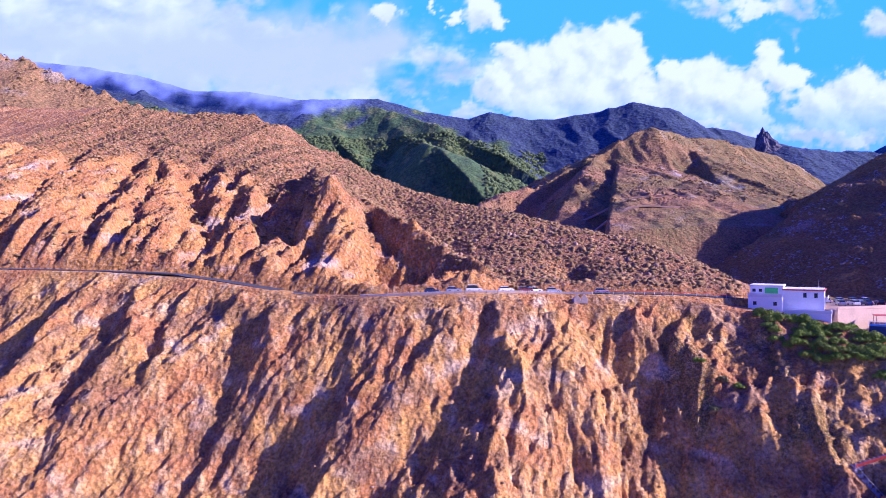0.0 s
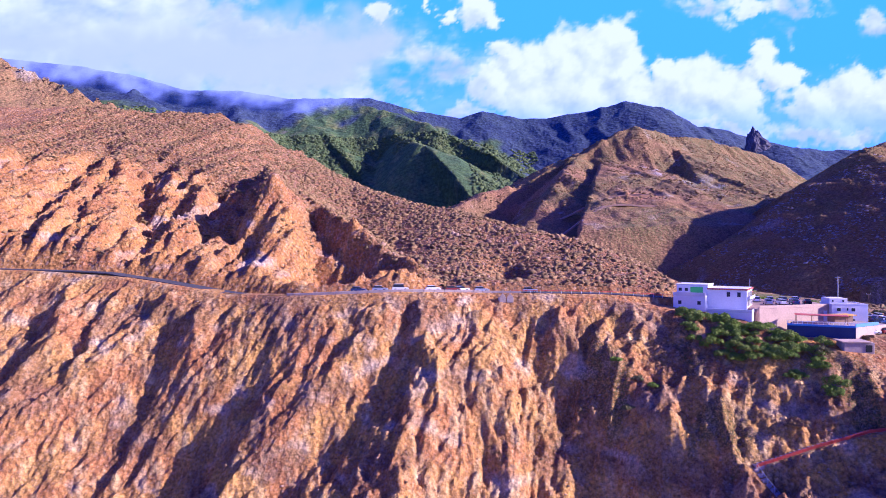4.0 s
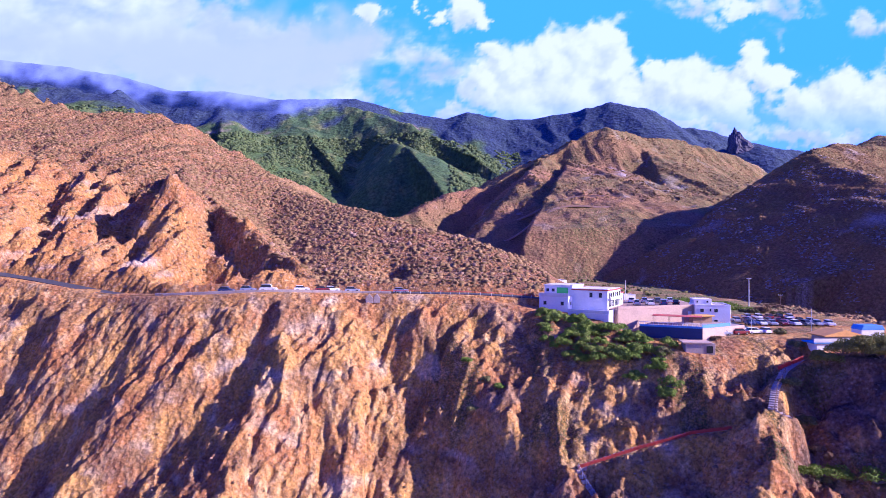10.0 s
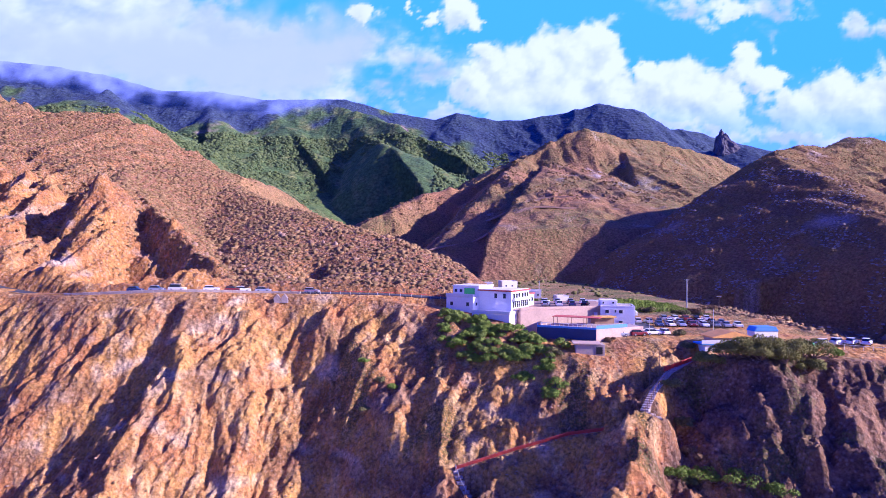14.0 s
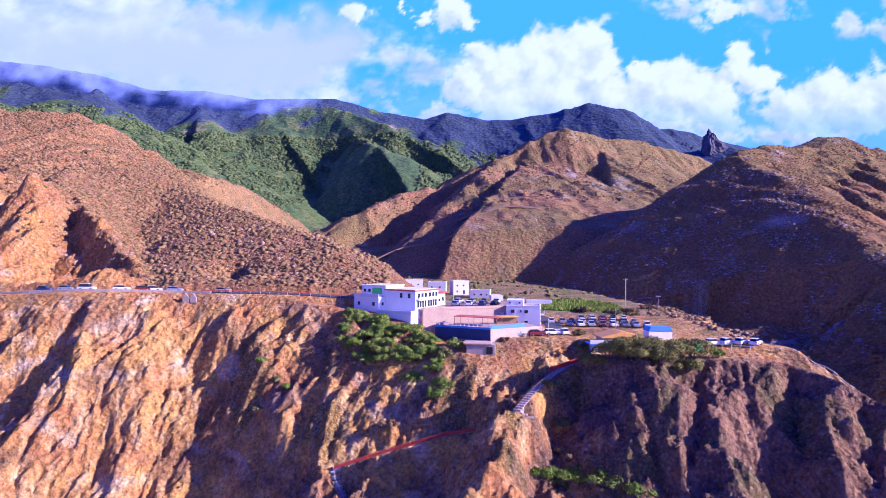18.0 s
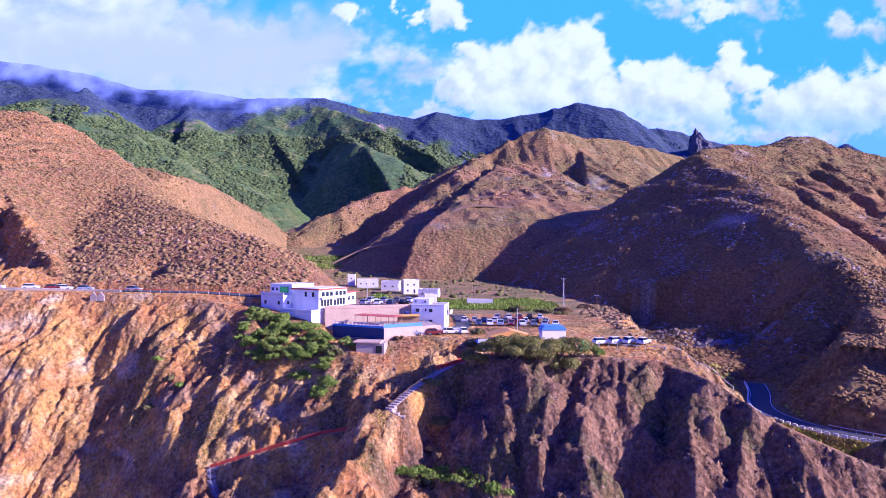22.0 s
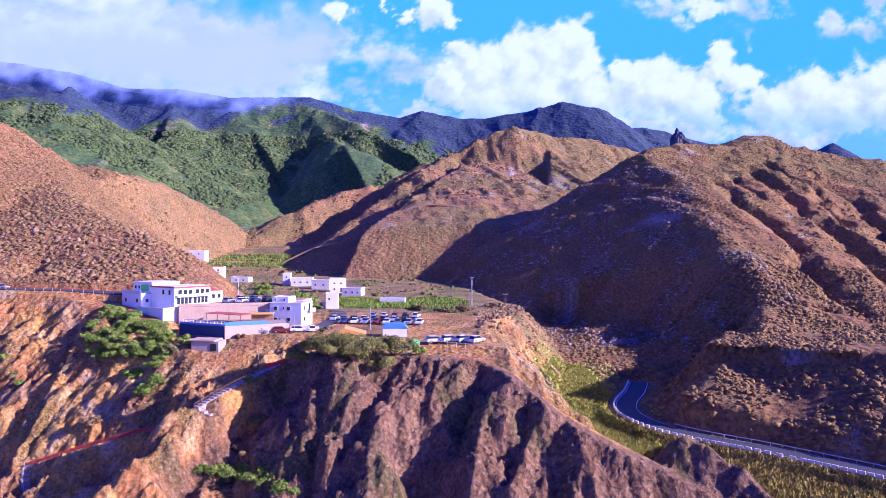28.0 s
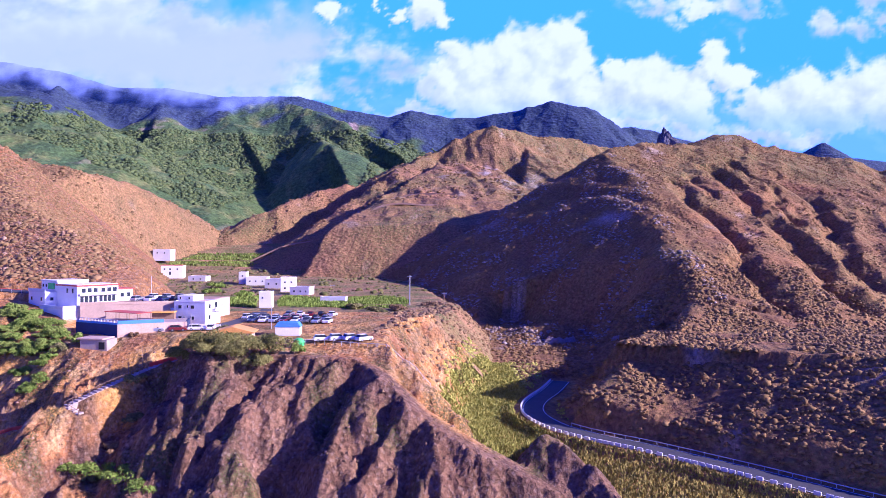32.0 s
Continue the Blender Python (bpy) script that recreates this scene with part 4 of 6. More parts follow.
M_ORANGE = plain("orange_sheet_roof", (0.72, 0.36, 0.06), 0.7, 0, 0.15, 1.5, 0.2)
M_OCHRE = plain("ochre_plaster", (0.62, 0.36, 0.09), 0.9, 0, 0.15, 2.0, 0.2)
M_YELLOW = plain("yellow_awning", (0.75, 0.42, 0.05), 0.7, 0, 0.1, 1.0)
M_GREENC = plain("bright_green_sheet", (0.08, 0.55, 0.12), 0.6, 0, 0.1, 1.0)
M_ASPHALT = plain("asphalt", (0.055, 0.055, 0.065), 0.9, 0, 0.25, 2.0, 0.3)
M_DUST = plain("packed_dirt", (0.36, 0.24, 0.16), 0.95, 0, 0.2, 3.0, 0.3)
M_PAINT = plain("white_road_paint", (0.75, 0.74, 0.72), 0.7, 0, 0.1, 1.0)
M_GLASS = plain("dark_window_glass", (0.03, 0.04, 0.06), 0.12, 0, 0.1, 1.0)
M_FRAME = plain("window_frame_paint", (0.6, 0.6, 0.6), 0.5, 0, 0.05, 1.0)
M_WOOD = plain("weathered_wood", (0.27, 0.17, 0.10), 0.9, 0, 0.25, 0.8, 0.3)
M_POLE = plain("galvanised_pole", (0.55, 0.55, 0.56), 0.5, 0.3, 0.1, 1.0)
M_NET = plain("red_safety_net", (0.62, 0.10, 0.06), 0.7, 0, 0.15, 1.0)
M_TYRE = plain("tyre_rubber", (0.02, 0.02, 0.022), 0.9)
M_RIM = plain("alloy_rim", (0.5, 0.5, 0.52), 0.35, 0.8)
M_LAMP = plain("headlamp_glass", (0.8, 0.8, 0.78), 0.1)
M_TAIL = plain("tail_lamp", (0.5, 0.02, 0.02), 0.2)
CAR_PAINT = {
    "white": plain("car_white", (0.78, 0.78, 0.78), 0.3, 0, 0.04), "silver": plain("car_silver", (0.5, 0.52, 0.55), 0.3, 0.5, 0.04),
    "dark blue": plain("car_dark_blue", (0.04, 0.06, 0.16), 0.3, 0.2, 0.04), "dark red": plain("car_dark_red", (0.22, 0.03, 0.03), 0.3, 0.2, 0.04),
    "grey": plain("car_grey", (0.16, 0.165, 0.18), 0.3, 0.4, 0.04), "black": plain("car_black", (0.02, 0.02, 0.024), 0.25, 0.2, 0.04)}


def leaf_material(name, dark, light):
    m, n, l = material(name)
    b = n["Principled BSDF"]
    b.inputs["Roughness"].default_value = 0.8
    b.inputs["Specular IOR Level"].default_value = 0.12
    g = n.new("ShaderNodeNewGeometry")
    mix = n.new("ShaderNodeMix")
    mix.data_type = "RGBA"
    mix.inputs[6].default_value, mix.inputs[7].default_value = (*dark, 1), (*light, 1)
    t = n.new("ShaderNodeTexNoise")
    t.inputs["Scale"].default_value = 0.5
    add = n.new("ShaderNodeMath")
    add.operation = "MULTIPLY_ADD"
    add.inputs[1].default_value = 0.65
    l.new(g.outputs["Random Per Island"], add.inputs[0]), l.new(t.outputs[0], add.inputs[2])
    sub = n.new("ShaderNodeMath")
    sub.operation = "SUBTRACT"
    sub.inputs[1].default_value = 0.32
    l.new(g.outputs["Position"], t.inputs["Vector"])
    l.new(add.outputs[0], sub.inputs[0]), l.new(sub.outputs[0], mix.inputs[0]), l.new(mix.outputs[2], b.inputs["Base Color"])
    return m


M_LEAF = leaf_material("green_leaves", (0.09, 0.16, 0.015), (0.31, 0.41, 0.045))
M_LEAF_GREY = leaf_material("grey_green_leaves", (0.09, 0.10, 0.03), (0.30, 0.27, 0.09))
M_LEAF_LIME = leaf_material("lime_leaves", (0.11, 0.19, 0.02), (0.35, 0.42, 0.06))
M_LEAF_DRY = leaf_material("dry_leaves", (0.17, 0.11, 0.05), (0.34, 0.23, 0.10))
M_SHRUB = leaf_material("dry_shrub", (0.13, 0.085, 0.03), (0.36, 0.235, 0.09))
M_SHRUB_EAST = leaf_material("olive_brown_shrub", (0.14, 0.09, 0.03), (0.34, 0.215, 0.075))
M_STONE = leaf_material("loose_stone", (0.22, 0.12, 0.06), (0.44, 0.31, 0.19))
M_REED = leaf_material("reed_leaves", (0.180, 0.203, 0.025), (0.540, 0.518, 0.070))
M_FOREST = leaf_material("forest_leaves", (0.035, 0.065, 0.028), (0.14, 0.185, 0.05))
M_TAMARISK = leaf_material("tamarisk_leaves", (0.10, 0.115, 0.022), (0.36, 0.34, 0.08))
M_VALLEY_LEAF = leaf_material("valley_leaves", (0.07, 0.085, 0.02), (0.21, 0.19, 0.05))
M_PALE_SCRUB = leaf_material("pale_scrub_leaves", (0.12, 0.09, 0.06), (0.46, 0.38, 0.30))
M_GRASS = leaf_material("rough_grass", (0.150, 0.140, 0.025), (0.495, 0.406, 0.070))


def needle():
    """A rock spire on the skyline, sheer on its west side."""
    bm = bmesh.new()
    bmesh.ops.create_icosphere(bm, subdivisions=5, radius=1.0)
    for v in bm.verts:
        p = v.co.copy()
        k = 1 + 0.22 * noise.fractal(p * 2.2, 1.0, 2.0, 5) + 0.08 * noise.noise(p * 9)
        z = p.z * k
        up = max(0.0, min(1.0, (z + 0.6) / 1.6))
        wide = (2.3 - 2.0 * up) if p.x > 0 else (0.62 - 0.1 * up)
        v.co = Vector((p.x * k * wide * 20, p.y * k * (1.1 - 0.6 * up) * 16, z * 30))
    return bm


spire = part("rock_needle", needle(), plain("dark_basalt", (0.10, 0.095, 0.125), 0.95, 0, 0.4, 14.0, 1.0), None, "", pose(560, 1150, 200))
tagged(spire, "dark rocky needle rising on the skyline", "rock")


# ---------------------------------------------------------------- roads
def ribbon(pts, width, lift=0.05, thick=0.25):
    """A strip of road of real thickness along a line of points."""
    P = [Vector(p) for p in pts]
    fine = []
    for i in range(len(P) - 1):
        p0, p1, p2, p3 = P[max(i - 1, 0)], P[i], P[i + 1], P[min(i + 2, len(P) - 1)]
        k = max(2, int((p2 - p1).length / 2.5))
        for j in range(k):
            t = j / k
            fine.append(0.5 * ((2 * p1) + (p2 - p0) * t + (2 * p0 - 5 * p1 + 4 * p2 - p3) * t * t + (3 * p1 - p0 - 3 * p2 + p3) * t ** 3))
    fine.append(P[-1])
    verts, faces = [], []
    for i, p in enumerate(fine):
        d = (fine[min(i + 1, len(fine) - 1)] - fine[max(i - 1, 0)])
        s = Vector((-d.y, d.x, 0)).normalized() * width / 2
        for q, z in ((p + s, lift), (p - s, lift), (p - s, lift - thick), (p + s, lift - thick)):
            verts.append((q.x, q.y, q.z + z))
    for i in range(len(fine) - 1):
        a, b = 4 * i, 4 * i + 4
        for k in range(4):
            faces.append((a + k, a + (k + 1) % 4, b + (k + 1) % 4, b + k))
    n = 4 * len(fine) - 4
    faces += [(3, 2, 1, 0), (n, n + 1, n + 2, n + 3)]
    return verts, faces, fine


v, f, coast_line = ribbon(COAST_ROAD, 5.6, 0.1, 0.3)
coast_road = tagged(link("road_coast", mesh_of("road_coast", v, f, M_ASPHALT)), "narrow asphalt road cut into the slope", "road", kind="structure")
v, f, bend_line = ribbon(BEND_ROAD, 5.6, 0.12, 0.4)
bend_road = tagged(link("road_bend", mesh_of("road_bend", v, f, M_ASPHALT)), "asphalt road curving round the foot of the hill", "road", kind="structure")
LANE = [(126, 158, 1.3), (129, 172, 1.4), (128, 196, 0.3), (122, 225, -0.6), (112, 262, -1.6), (106, 300, -2.8)]
v, f, lane_line = ribbon([(x, y, ground_at(x, y)) for x, y, z in LANE], 4.0, 0.12, 0.3)
lane = tagged(link("road_lane", mesh_of("road_lane", v, f, M_ASPHALT)), "narrow asphalt lane running up into the valley", "road", kind="structure")

for pts in ([(44, 466), (70, 470), (100, 476), (135, 480), (170, 482), (205, 484)], [(70, 500), (110, 512), (150, 516), (190, 512)]):
    v, f, _ = ribbon([(x, y, ground_at(x, y)) for x, y in pts], 3.6, 0.5, 1.2)
    tagged(link("road_track", mesh_of("road_track", v, f, M_DUST)), "pale dirt track crossing the foot of the hill", "track", kind="structure")


def offset_line(line, off):
    out = []
    for i, p in enumerate(line):
        d = line[min(i + 1, len(line) - 1)] - line[max(i - 1, 0)]
        out.append(p + Vector((-d.y, d.x, 0)).normalized() * off)
    return out


# edge lines and the parapet of blocks on the seaward side of the bend
for off in (2.45, -2.45):
    pts = offset_line(bend_line, off)
    v, f, _ = ribbon([tuple(p) for p in pts[::2]], 0.14, 0.135, 0.02)
    link("edge_line", mesh_of("edge_line", v, f, M_PAINT), bend_road)
wall_thing = tagged(new("roadside_parapet"), "low white parapet wall of short blocks along the bending road", "parapet")
pts = offset_line(bend_line, -3.0)
block = None
acc = 0.0
for a, b in zip(pts, pts[1:]):
    n = max(1, int((b - a).length / 1.25))
    for k in range(n):
        p = a.lerp(b, (k + 0.5) / n)
        if p.y < 80:
            continue
        ang = math.degrees(math.atan2(b.y - a.y, b.x - a.x))
        if block is None:
            block = part("block", boxes([(-0.58, 0.58, -0.16, 0.16, -0.1, 0.6)], 0.04), M_WHITE2, wall_thing)
            block.matrix_basis = pose(p.x, p.y, p.z + 0.1, 0, 0, ang)
        else:
            link("block", block.data, wall_thing, pose(p.x, p.y, p.z + 0.1, 0, 0, ang))
rail_pts = [p for p in offset_line(bend_line, 3.1) if p.y < 152]
rail = tagged(new("guard_rail"), "galvanised steel guard rail beside the road", "guard rail")
for a, b in zip(rail_pts, rail_pts[1:]):
    part("beam", rods([(a + Vector((0, 0, 0.7)), b + Vector((0, 0, 0.7)))], 0.09, 6), M_POLE, rail)
for p in rail_pts:
    part("post", rods([(p + Vector((0, 0, -0.2)), p + Vector((0, 0, 0.75)))], 0.05), M_POLE, rail)
# low wall along the coast road where the cars stand
kerb = tagged(new("roadside_wall"), "rough low stone wall on the outer edge of the coast road", "wall")
pts = [p for p in offset_line(coast_line, -2.9) if -24 < p.x < 40]
for a, b in zip(pts, pts[1:]):
    d = (b - a)
    part("stone_course", boxes([(0, d.length - 0.06, -0.2, 0.2, -0.5, 0.45)], 0.06), M_CONCRETE, kerb, "", pose(a.x, a.y, a.z + 0.1, 0, -math.degrees(math.asin(d.z / d.length)), math.degrees(math.atan2(d.y, d.x))))
pts = [p for p in offset_line(coast_line, -2.8) if p.x > 36]
bank = tagged(new("roadside_bank"), "low ochre plastered bank wall below the coast road", "wall")
pts_bank = [p for p in offset_line(coast_line, -2.95) if -40 < p.x < -17]
for a, b in zip(pts_bank, pts_bank[1:]):
    e = b - a
    part("wall_section", boxes([(0, e.length - 0.02, -0.15, 0.15, -1.5, 0.35)], 0.04), M_OCHRE, bank, "", pose(a.x, a.y, a.z, 0, -math.degrees(math.asin(e.z / e.length)), math.degrees(math.atan2(e.y, e.x))))
ruin = tagged(new("stone_ruin"), "small dark stone ruin with two gabled walls below the road", "ruin")
ruin.matrix_basis = pose(33.6, 168.6, 7.0)
for off in (0.0, 1.9):
    gable = prism([(off, 0), (off + 1.7, 0), (off + 1.7, 1.3), (off + 0.85, 2.4), (off, 1.3)], 0, 0.5, 0.05)
    bmesh.ops.transform(gable, matrix=Matrix(((1, 0, 0, 0), (0, 0, 1, 0), (0, 1, 0, 0), (0, 0, 0, 1))), verts=gable.verts[:])
    bmesh.ops.recalc_face_normals(gable, faces=gable.faces[:])
    part("gable_wall", gable, M_CONCRETE, ruin)
part("rear_wall", boxes([(0, 3.6, 2.2, 2.6, -1.0, 1.3)], 0.05), M_CONCRETE, ruin)
part("side_wall", boxes([(-0.2, 0.2, 0.5, 2.2, -1.0, 1.2)], 0.05), M_CONCRETE, ruin)
barrier = tagged(new("guard_rail"), "thin rusty guard rail along the coast road", "guard rail")
for a, b in zip(pts, pts[1:]):
    part("beam", rods([(a + Vector((0, 0, 0.75)), b + Vector((0, 0, 0.75)))], 0.07, 6), M_NET, barrier)
for p in pts:
    part("post", rods([(p + Vector((0, 0, -0.2)), p + Vector((0, 0, 0.8)))], 0.05), M_POLE, barrier)


# ---------------------------------------------------------------- buildings
def window(parent, x, z, w, h, wall_y=0.0, side="front", length=0.0):
    """A framed pane set proud on a wall; front looks along -y, right along +x at x = length."""
    fr = [(-w / 2, w / 2, -0.05, 0.03, -h / 2, -h / 2 + 0.09), (-w / 2, w / 2, -0.05, 0.03, h / 2 - 0.09, h / 2), (-w / 2, -w / 2 + 0.09, -0.05, 0.03, -h / 2 + 0.09, h / 2 - 0.09), (w / 2 - 0.09, w / 2, -0.05, 0.03, -h / 2 + 0.09, h / 2 - 0.09)]
    m = pose(x, wall_y, z) if side == "front" else (pose(length, x, z, 0, 0, 90) if side == "right" else pose(length, x, z, 0, 0, -90))
    win = part("window", boxes(fr, 0), M_FRAME, parent, "", m)
    part("pane", boxes([(-w / 2 + 0.09, w / 2 - 0.09, -0.03, 0.02, -h / 2 + 0.09, h / 2 - 0.09)], 0), M_GLASS, win)
    return win


def block_house(name, label, origin, rot, w, d, h, mat=None, parapet=0.35, trim=None, wins=(), rights=(), lefts=(), z=None, door=None, under=0.6):
    """A flat-roofed house; local x along its front wall, y into it."""
    z = ground_at(*origin) if z is None else z
    th = new(name)
    th.matrix_basis = pose(origin[0], origin[1], z, 0, 0, rot)
    tagged(th, label, "house")
    mat = mat or M_WHITE
    part("wall", boxes([(0, w, 0, d, -under, h)], 0.05), mat, th)
    part("roof", boxes([(0.2, w - 0.2, 0.2, d - 0.2, h, h + 0.06)], 0), M_CONCRETE, th)
    t = 0.18
    part("parapet", boxes([(-0.04, w + 0.04, -0.04, t, h + 0.004, h + parapet), (-0.04, w + 0.04, d - t, d + 0.04, h + 0.004, h + parapet), (-0.04, t, t + 0.004, d - t - 0.004, h + 0.004, h + parapet), (w - t, w + 0.04, t + 0.004, d - t - 0.004, h + 0.004, h + parapet)], 0.03), trim or mat, th)
    for x, zz, ww, hh in wins:
        window(th, x, zz, ww, hh)
    for y, zz, ww, hh in rights:
        window(th, y, zz, ww, hh, 0, "right", w)
    for y, zz, ww, hh in lefts:
        window(th, y, zz, ww, hh, 0, "left", 0)
    if door:
        x, dw, dh = door
        part("door", boxes([(x - dw / 2, x + dw / 2, -0.05, 0.03, 0, dh)], 0.02), M_WOOD, th)
    return th


# the restaurant: three joined wings on a white base
UX, UY = 0.52, 0.854
ROT = math.degrees(math.atan2(UY, UX))


def spot(u, vv):
    return (93.5 + UX * u - UY * vv, 161.0 + UY * u + UX * vv)


restaurant = new("restaurant")
restaurant.matrix_basis = pose(93.5, 161.0, 5.9, 0, 0, ROT)
tagged(restaurant, "white two-storey restaurant with a red roof edge above the cliff", "restaurant")
part("wall", boxes([(0, 10.6, 0, 9, -1.0, 4.7)], 0.05), M_WHITE, restaurant)
part("roof_edge", boxes([(-0.25, 10.85, -0.3, 9.2, 4.7, 5.0)], 0.05), M_RED, restaurant, "red painted roof edge")
part("roof", boxes([(0.1, 10.5, 0.1, 8.9, 5.0, 5.1)], 0), M_WHITE2, restaurant)
part("annex", boxes([(10.6, 15.0, 0.6, 7, -1.0, 3.5)], 0.05), M_WHITE, restaurant)
part("annex_roof", boxes([(10.6, 15.3, 0.3, 7.2, 3.5, 3.75)], 0.04), M_RED, restaurant, "red tiled annex roof")
part("west_wing", boxes([(-2.8, 8.0, 9.02, 16.8, -3.2, 3.0)], 0.05), M_WHITE, restaurant)
part("upper_storey", boxes([(0.2, 8.0, 9.02, 16.6, 3.02, 5.6)], 0.05), M_WHITE, restaurant)
part("upper_roof", boxes([(0.0, 8.2, 8.9, 16.8, 5.6, 5.9)], 0.06), M_WHITE2, restaurant)
part("balcony", boxes([(-2.9, 0.1, 9.0, 16.9, 3.02, 3.2), (-2.9, -2.75, 9.0, 16.9, 3.204, 3.95)], 0.03), M_WHITE2, restaurant)
part("sun_blind", boxes([(0.0, 0.12, 10.2, 13.2, 3.7, 5.2)], 0.02), M_GREENC, restaurant, "faded green window blind")
for x in (1.2, 2.3, 3.4, 4.5, 6.0, 7.1, 8.2, 9.3):
    window(restaurant, x, 1.5, 1.0, 1.7)
for x in (1.6, 3.1, 4.6, 6.6, 8.1, 9.6):
    window(restaurant, x, 3.55, 1.2, 1.45)
part("gallery_rail", boxes([(0.4, 10.3, -0.75, -0.65, 2.62, 3.2), (0.4, 10.3, -0.75, -0.02, 2.45, 2.616)], 0.02), M_WHITE2, restaurant, "white gallery balustrade")
for y in (1.8, 4.2):
    window(restaurant, y, 3.6, 0.9, 1.3, 0, "left", 0)
for y, z in ((10.6, 1.4), (15.2, 1.4), (14.0, -1.4)):
    window(restaurant, y, z, 0.95, 1.05, 0, "left", -2.8)
for y in (14.2, 15.7):
    window(restaurant, y, 4.5, 0.9, 0.9, 0, "left", 0.2)
for x, z in ((-1.2, 1.4), (-1.4, -1.5)):
    window(restaurant, x, z, 0.9, 0.9, 9.02)
for x in (12.0, 13.8):
    window(restaurant, x, 2.1, 1.1, 1.2, 0.6)
base = tagged(new("white_terrace"), "white plastered terrace wall below the restaurant", "wall")
base.matrix_basis = pose(93.5, 161.0, 6.0, 0, 0, ROT)
part("wall", boxes([(-4.2, 3.5, -1.6, 8.6, -4.0, -0.6)], 0.05), M_WHITE, base)
part("coping", boxes([(-4.3, 3.6, -1.7, -1.4, -0.596, 0.2), (-4.3, -4.0, -1.396, 8.7, -0.596, 0.2)], 0.03), M_WHITE2, base)

upper = tagged(new("upper_terrace"), "raised car terrace behind a long beige plaster wall", "terrace")
UP = [(95.5, 158.8), (119, 166.5), (121, 190), (96, 188), (89, 174)]
part("retaining_wall", prism(UP, -2, 6.3, 0.05), M_BEIGE, upper)
part("deck", prism([(96.2, 159.6), (118.4, 167), (120.3, 189.5), (96.5, 187.5), (89.8, 174.2)], 6.304, 6.36, 0), M_DUST, upper)
part("coping", boxes([(0, 24.6, -0.05, 0.3, 6.304, 7.0)], 0.03), M_BEIGE, upper, "", pose(95.5, 158.8, 0, 0, 0, math.degrees(math.atan2(7.7, 23.5))))

blue = tagged(new("seaside_terrace"), "terrace with a dark blue wall and blue and white railing", "terrace")
BT = [(98.5, 151.8), (110.8, 146.2), (123.4, 153.4), (121, 161), (104, 160)]
part("wall", prism(BT, -4, 3.2, 0.04), M_BLUEWALL, blue)
part("end_wall", boxes([(0, 14.4, -0.08, -0.01, -3, 3.3)], 0.01), M_BEIGE, blue, "beige plaster end wall", pose(110.8, 146.2, 0, 0, 0, math.degrees(math.atan2(7.2, 12.6))))
part("deck", prism([(99.2, 152), (110.8, 146.8), (122.7, 153.6), (120.5, 160.6), (104.3, 159.6)], 3.204, 3.26, 0), M_CONCRETE, blue)
ang1, len1 = math.degrees(math.atan2(-5.6, 12.3)), 13.5
ang2 = math.degrees(math.atan2(7.2, 12.6))
rl = pose(98.5, 151.8, 3.2, 0, 0, ang1)
part("parapet", boxes([(0.05, len1 - 0.05, 0.02, 0.2, 0.004, 0.45)], 0.02), M_BLUE, blue, "blue painted parapet", rl)
part("top_rail", boxes([(0, len1, 0.05, 0.15, 1.0, 1.1)], 0.01), M_WHITE, blue, "", rl)
for i in range(14):
    part("baluster", boxes([(i * 1.03, i * 1.03 + 0.12, 0.05, 0.15, 0.454, 0.996)], 0), M_WHITE, blue, "", rl)
r2 = pose(110.8, 146.2, 3.3, 0, 0, ang2)
part("parapet", boxes([(0.05, 9.5, 0.02, 0.2, 0.004, 0.8)], 0.02), M_BLUE, blue, "pale blue parapet", r2)
awn = tagged(new("terrace_canopy"), "low canopy with a brownish red sheet roof on thin posts", "canopy")
awn.matrix_basis = pose(101, 153.6, 3.2, 0, 0, ang1)
part("roof_sheet", boxes([(0.5, 11.5, 3.0, 7.0, 1.9, 2.02)], 0.02), M_RED, awn)
for x in (0.8, 4.2, 7.8, 11.2):
    for y in (3.2, 6.8):
        part("post", boxes([(x - 0.05, x + 0.05, y - 0.05, y + 0.05, 0, 1.9)], 0), M_WOOD, awn)

house = block_house("cube_house", "white two-storey cube-shaped house with small windows", (115.9, 163.8), -9, 8.3, 7.4, 5.1, wins=((1.6, 3.9, 1.0, 0.95), (3.6, 4.0, 0.5, 0.8), (4.9, 3.9, 1.0, 0.95), (1.6, 1.2, 1.0, 0.95), (2.7, 1.2, 0.4, 0.8), (4.9, 1.2, 1.0, 0.95)),
                    rights=((2.0, 4.0, 1.0, 1.2), (5.2, 4.0, 1.4, 1.9), (2.0, 1.3, 1.0, 1.2)), z=1.8, parapet=0.25)
part("roof_room", boxes([(0.0, 4.2, 1.5, 6.5, 5.17, 6.6)], 0.04), M_WHITE, house)
window(house, 0.8, 5.95, 0.5, 0.6, 1.5), window(house, 3.2, 5.95, 0.6, 0.6, 1.5)
part("balcony", boxes([(8.35, 9.3, 3.2, 7.0, 2.7, 2.85), (9.2, 9.3, 3.2, 7.0, 2.854, 3.7)], 0.02), M_WHITE2, house)
side = block_house("side_building", "low white flat-roofed side building", (108.5, 166.0), -9, 7.0, 5.0, 2.3, z=2.8, parapet=0.2, wins=((2, 1.3, 0.9, 0.8), (5, 1.3, 0.9, 0.8)))
lowwall = tagged(new("garden_wall"), "low white wall in front of the cube house", "wall")
part("wall", boxes([(0, 10.6, -0.15, 0.15, 0.6, 2.0)], 0.03), M_WHITE, lowwall, "", pose(118.5, 158.4, 0, 0, 0, 2))
stall = tagged(new("yellow_stall"), "small stall with a bright yellow awning", "stall")
